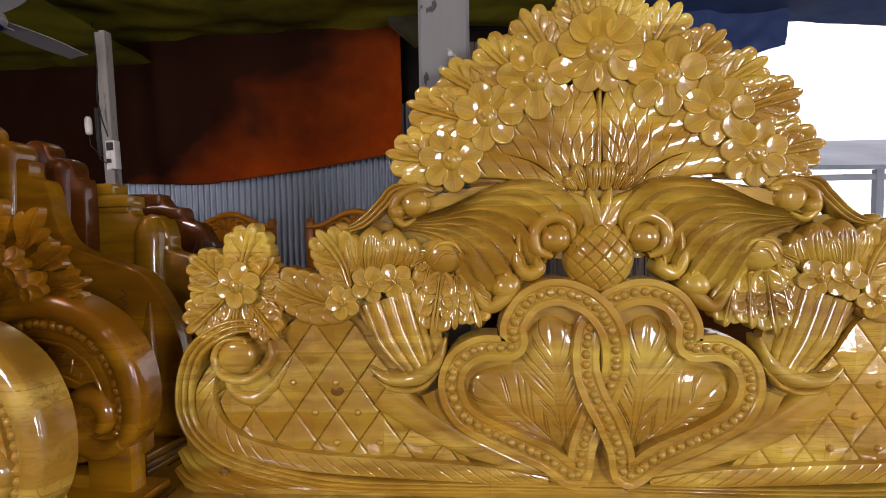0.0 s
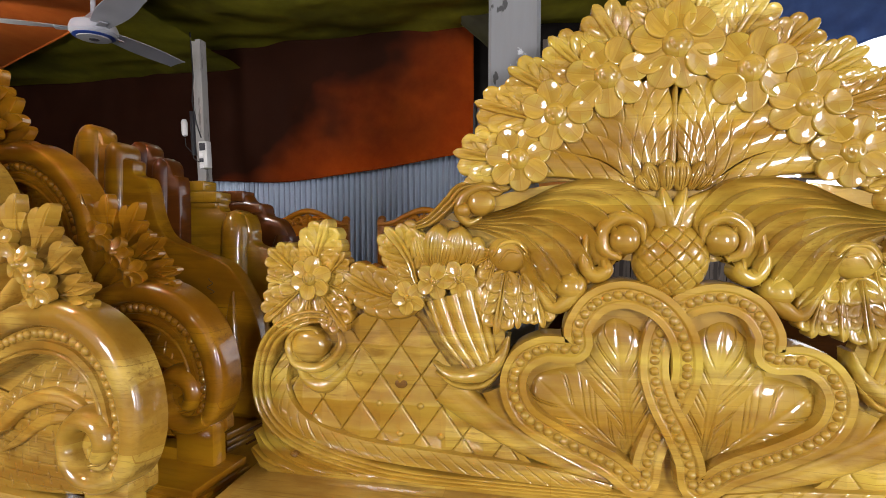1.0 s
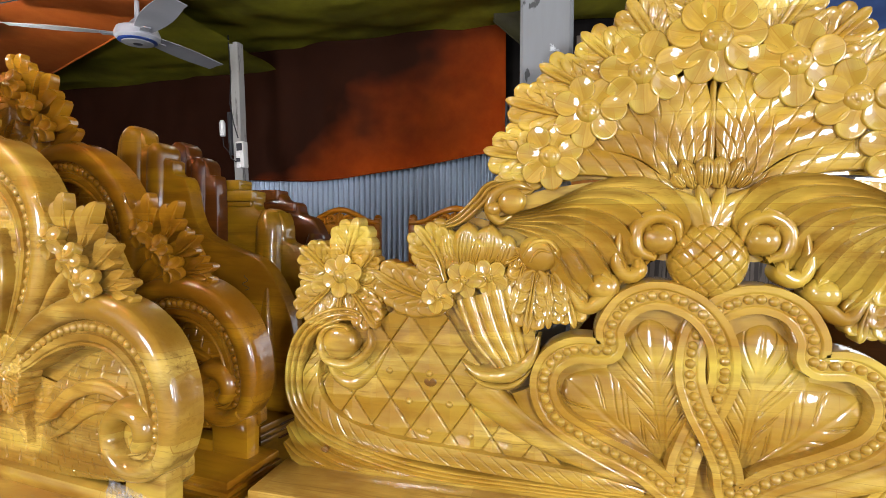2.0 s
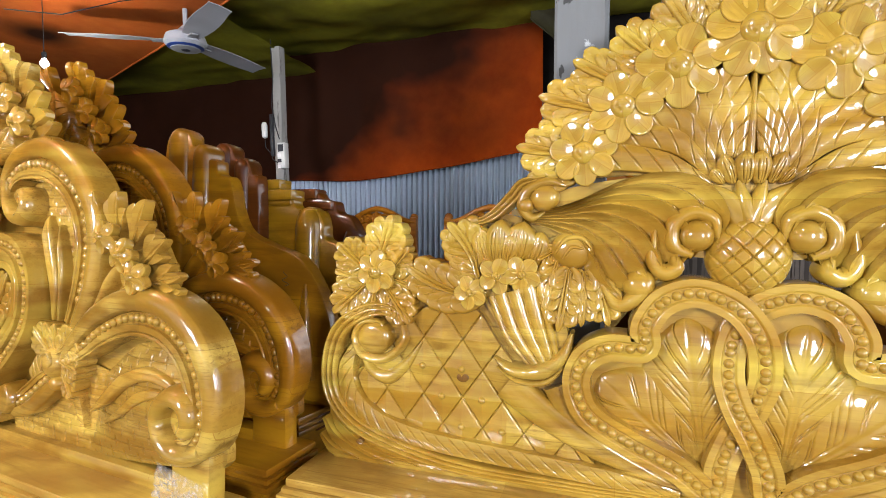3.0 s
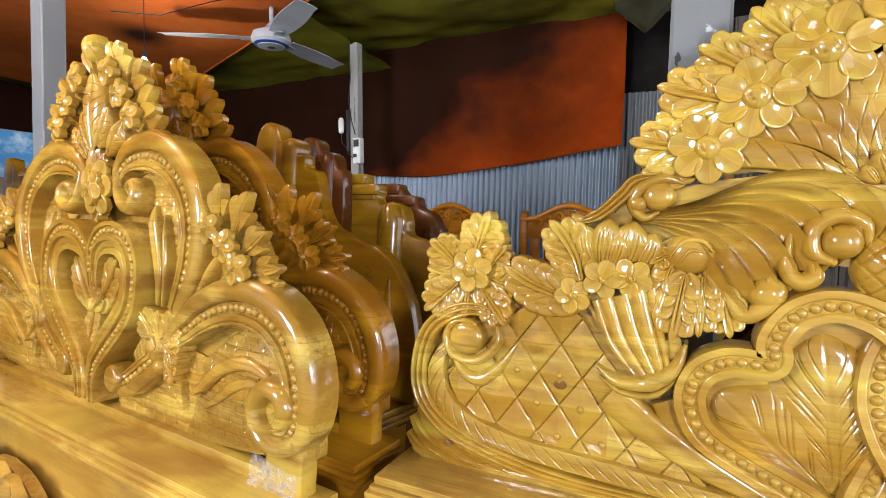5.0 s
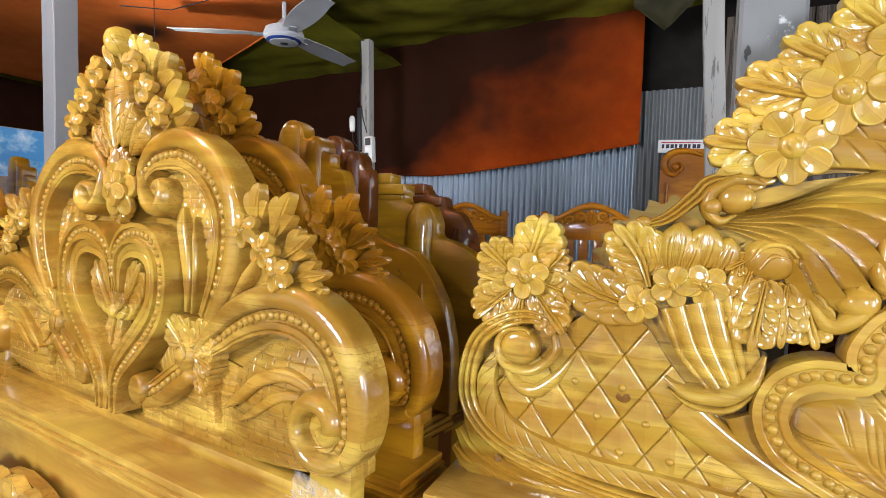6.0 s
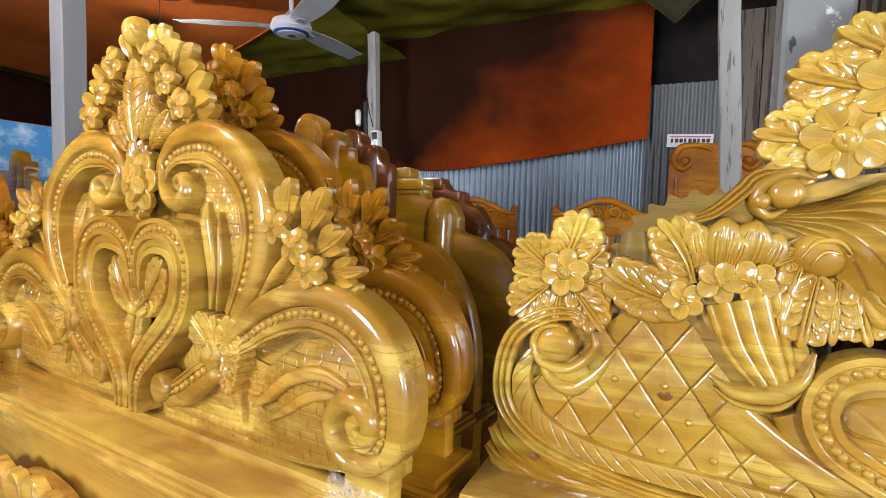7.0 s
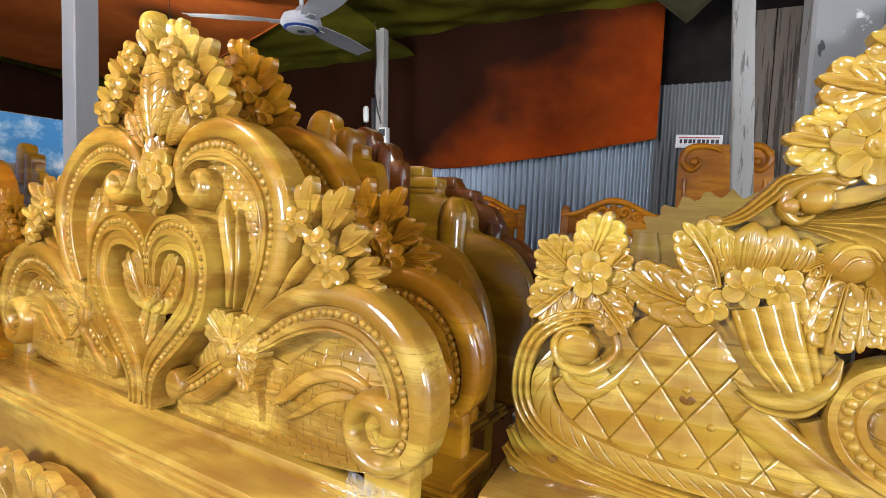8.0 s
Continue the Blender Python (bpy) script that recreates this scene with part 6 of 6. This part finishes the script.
# wire slung from the fan towards the bulb
wire = tube("wire", [(-2.46, 1.24, 2.50), (-2.7, 1.02, 2.40), (-2.9, 0.86, 2.30), (-3.1, 0.72, 2.30)], 0.003, BLACK, None, "", 6)
tagged(wire, "thin black electric wire slung below the tarpaulin", "wire")

# ---- printed sky poster on the side ----
poster = empty("poster", pose(-4.5, 1.0, 1.42), "large printed poster of a blue sky with white clouds", "poster")
box("print", (0.0, -0.75, -0.45), (0.006, 0.75, 0.36), SKY_PRINT, poster)
box("backing", (-0.02, -0.76, -1.42), (-0.001, 0.76, 0.365), POST_WOOD, poster)


# ---- footboard in front ----
def footboard():
    root = empty("footboard", pose(-1.985, -0.300, -0.175, 0, 0, -6), "light golden lacquered wooden footboard with carved leaf crest", "footboard")
    board = {"root": root, "wood": WOOD_BRIGHTENED}
    plate(board, "panel", [(0, 74), (12, 72), (22, 66), (28, 58), (29, 40), (29, 17.6), (0, 17.6)], None, 3.0, base=0.0, full=True)
    for x0, z0, x1, z1, w in ((4, 58, 3, 84, 15), (12, 60, 15, 83, 15), (19, 56, 27, 80, 16)):
        fingers(board, "leaf", [(x0, z0), (x1, z1)], w, 3.4, base=0.6, count=2, lift=3.2)
    ribbon(board, "rail", [(0, 56), (15, 56), (29, 55)], [6, 6, 6], 3.0, base=0.2, prof="rails")


footboard()

# ---- clear film left on the foot of the headboard ----
def film_wrap():
    rng = random.Random(4)
    verts, faces = [], []
    n, m = 26, 14
    for i in range(n):
        for j in range(m):
            a, b = i / (n - 1), j / (m - 1)
            edge = 1 if 0 < i < n - 1 and 0 < j < m - 1 else 0
            z = 0.006 + 0.066 * b - 0.022 * a * b
            verts.append((0.69 + 0.135 * a + 0.01 * rng.uniform(-1, 1) * edge, -0.031 - 0.006 * (1 - b) - 0.008 * rng.random() * edge, z + 0.006 * rng.uniform(-1, 1) * edge))
    for i in range(n - 1):
        for j in range(m - 1):
            q = i * m + j
            faces.append((q, q + 1, q + m + 1, q + m))
    ob = part("plastic_film", verts, faces, FILM, None)
    ob.matrix_basis = B_POSE
    return tagged(ob, "crumpled clear plastic film stuck to the foot of the headboard", "film")


film_wrap()

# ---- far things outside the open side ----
# glowing panels stand in for the blown-out sky and distance
BACKDROP_GLOW = glow("glowing_white_backdrop", (0.93, 0.97, 1.0), 3.2)
structure(box("backdrop", (6, 26, -0.01), (46, 26.1, 14), BACKDROP_GLOW), "glowing backdrop panel standing in for bright sky and distance")
structure(box("backdrop", (34, -30, -0.01), (34.1, 26, 14), BACKDROP_GLOW), "glowing backdrop panel standing in for bright sky and distance")
shed = empty("shed", pose(7.4, 9.5, 0), "distant open shed with a low tin roof, coloured pale for bright haze", "shed")
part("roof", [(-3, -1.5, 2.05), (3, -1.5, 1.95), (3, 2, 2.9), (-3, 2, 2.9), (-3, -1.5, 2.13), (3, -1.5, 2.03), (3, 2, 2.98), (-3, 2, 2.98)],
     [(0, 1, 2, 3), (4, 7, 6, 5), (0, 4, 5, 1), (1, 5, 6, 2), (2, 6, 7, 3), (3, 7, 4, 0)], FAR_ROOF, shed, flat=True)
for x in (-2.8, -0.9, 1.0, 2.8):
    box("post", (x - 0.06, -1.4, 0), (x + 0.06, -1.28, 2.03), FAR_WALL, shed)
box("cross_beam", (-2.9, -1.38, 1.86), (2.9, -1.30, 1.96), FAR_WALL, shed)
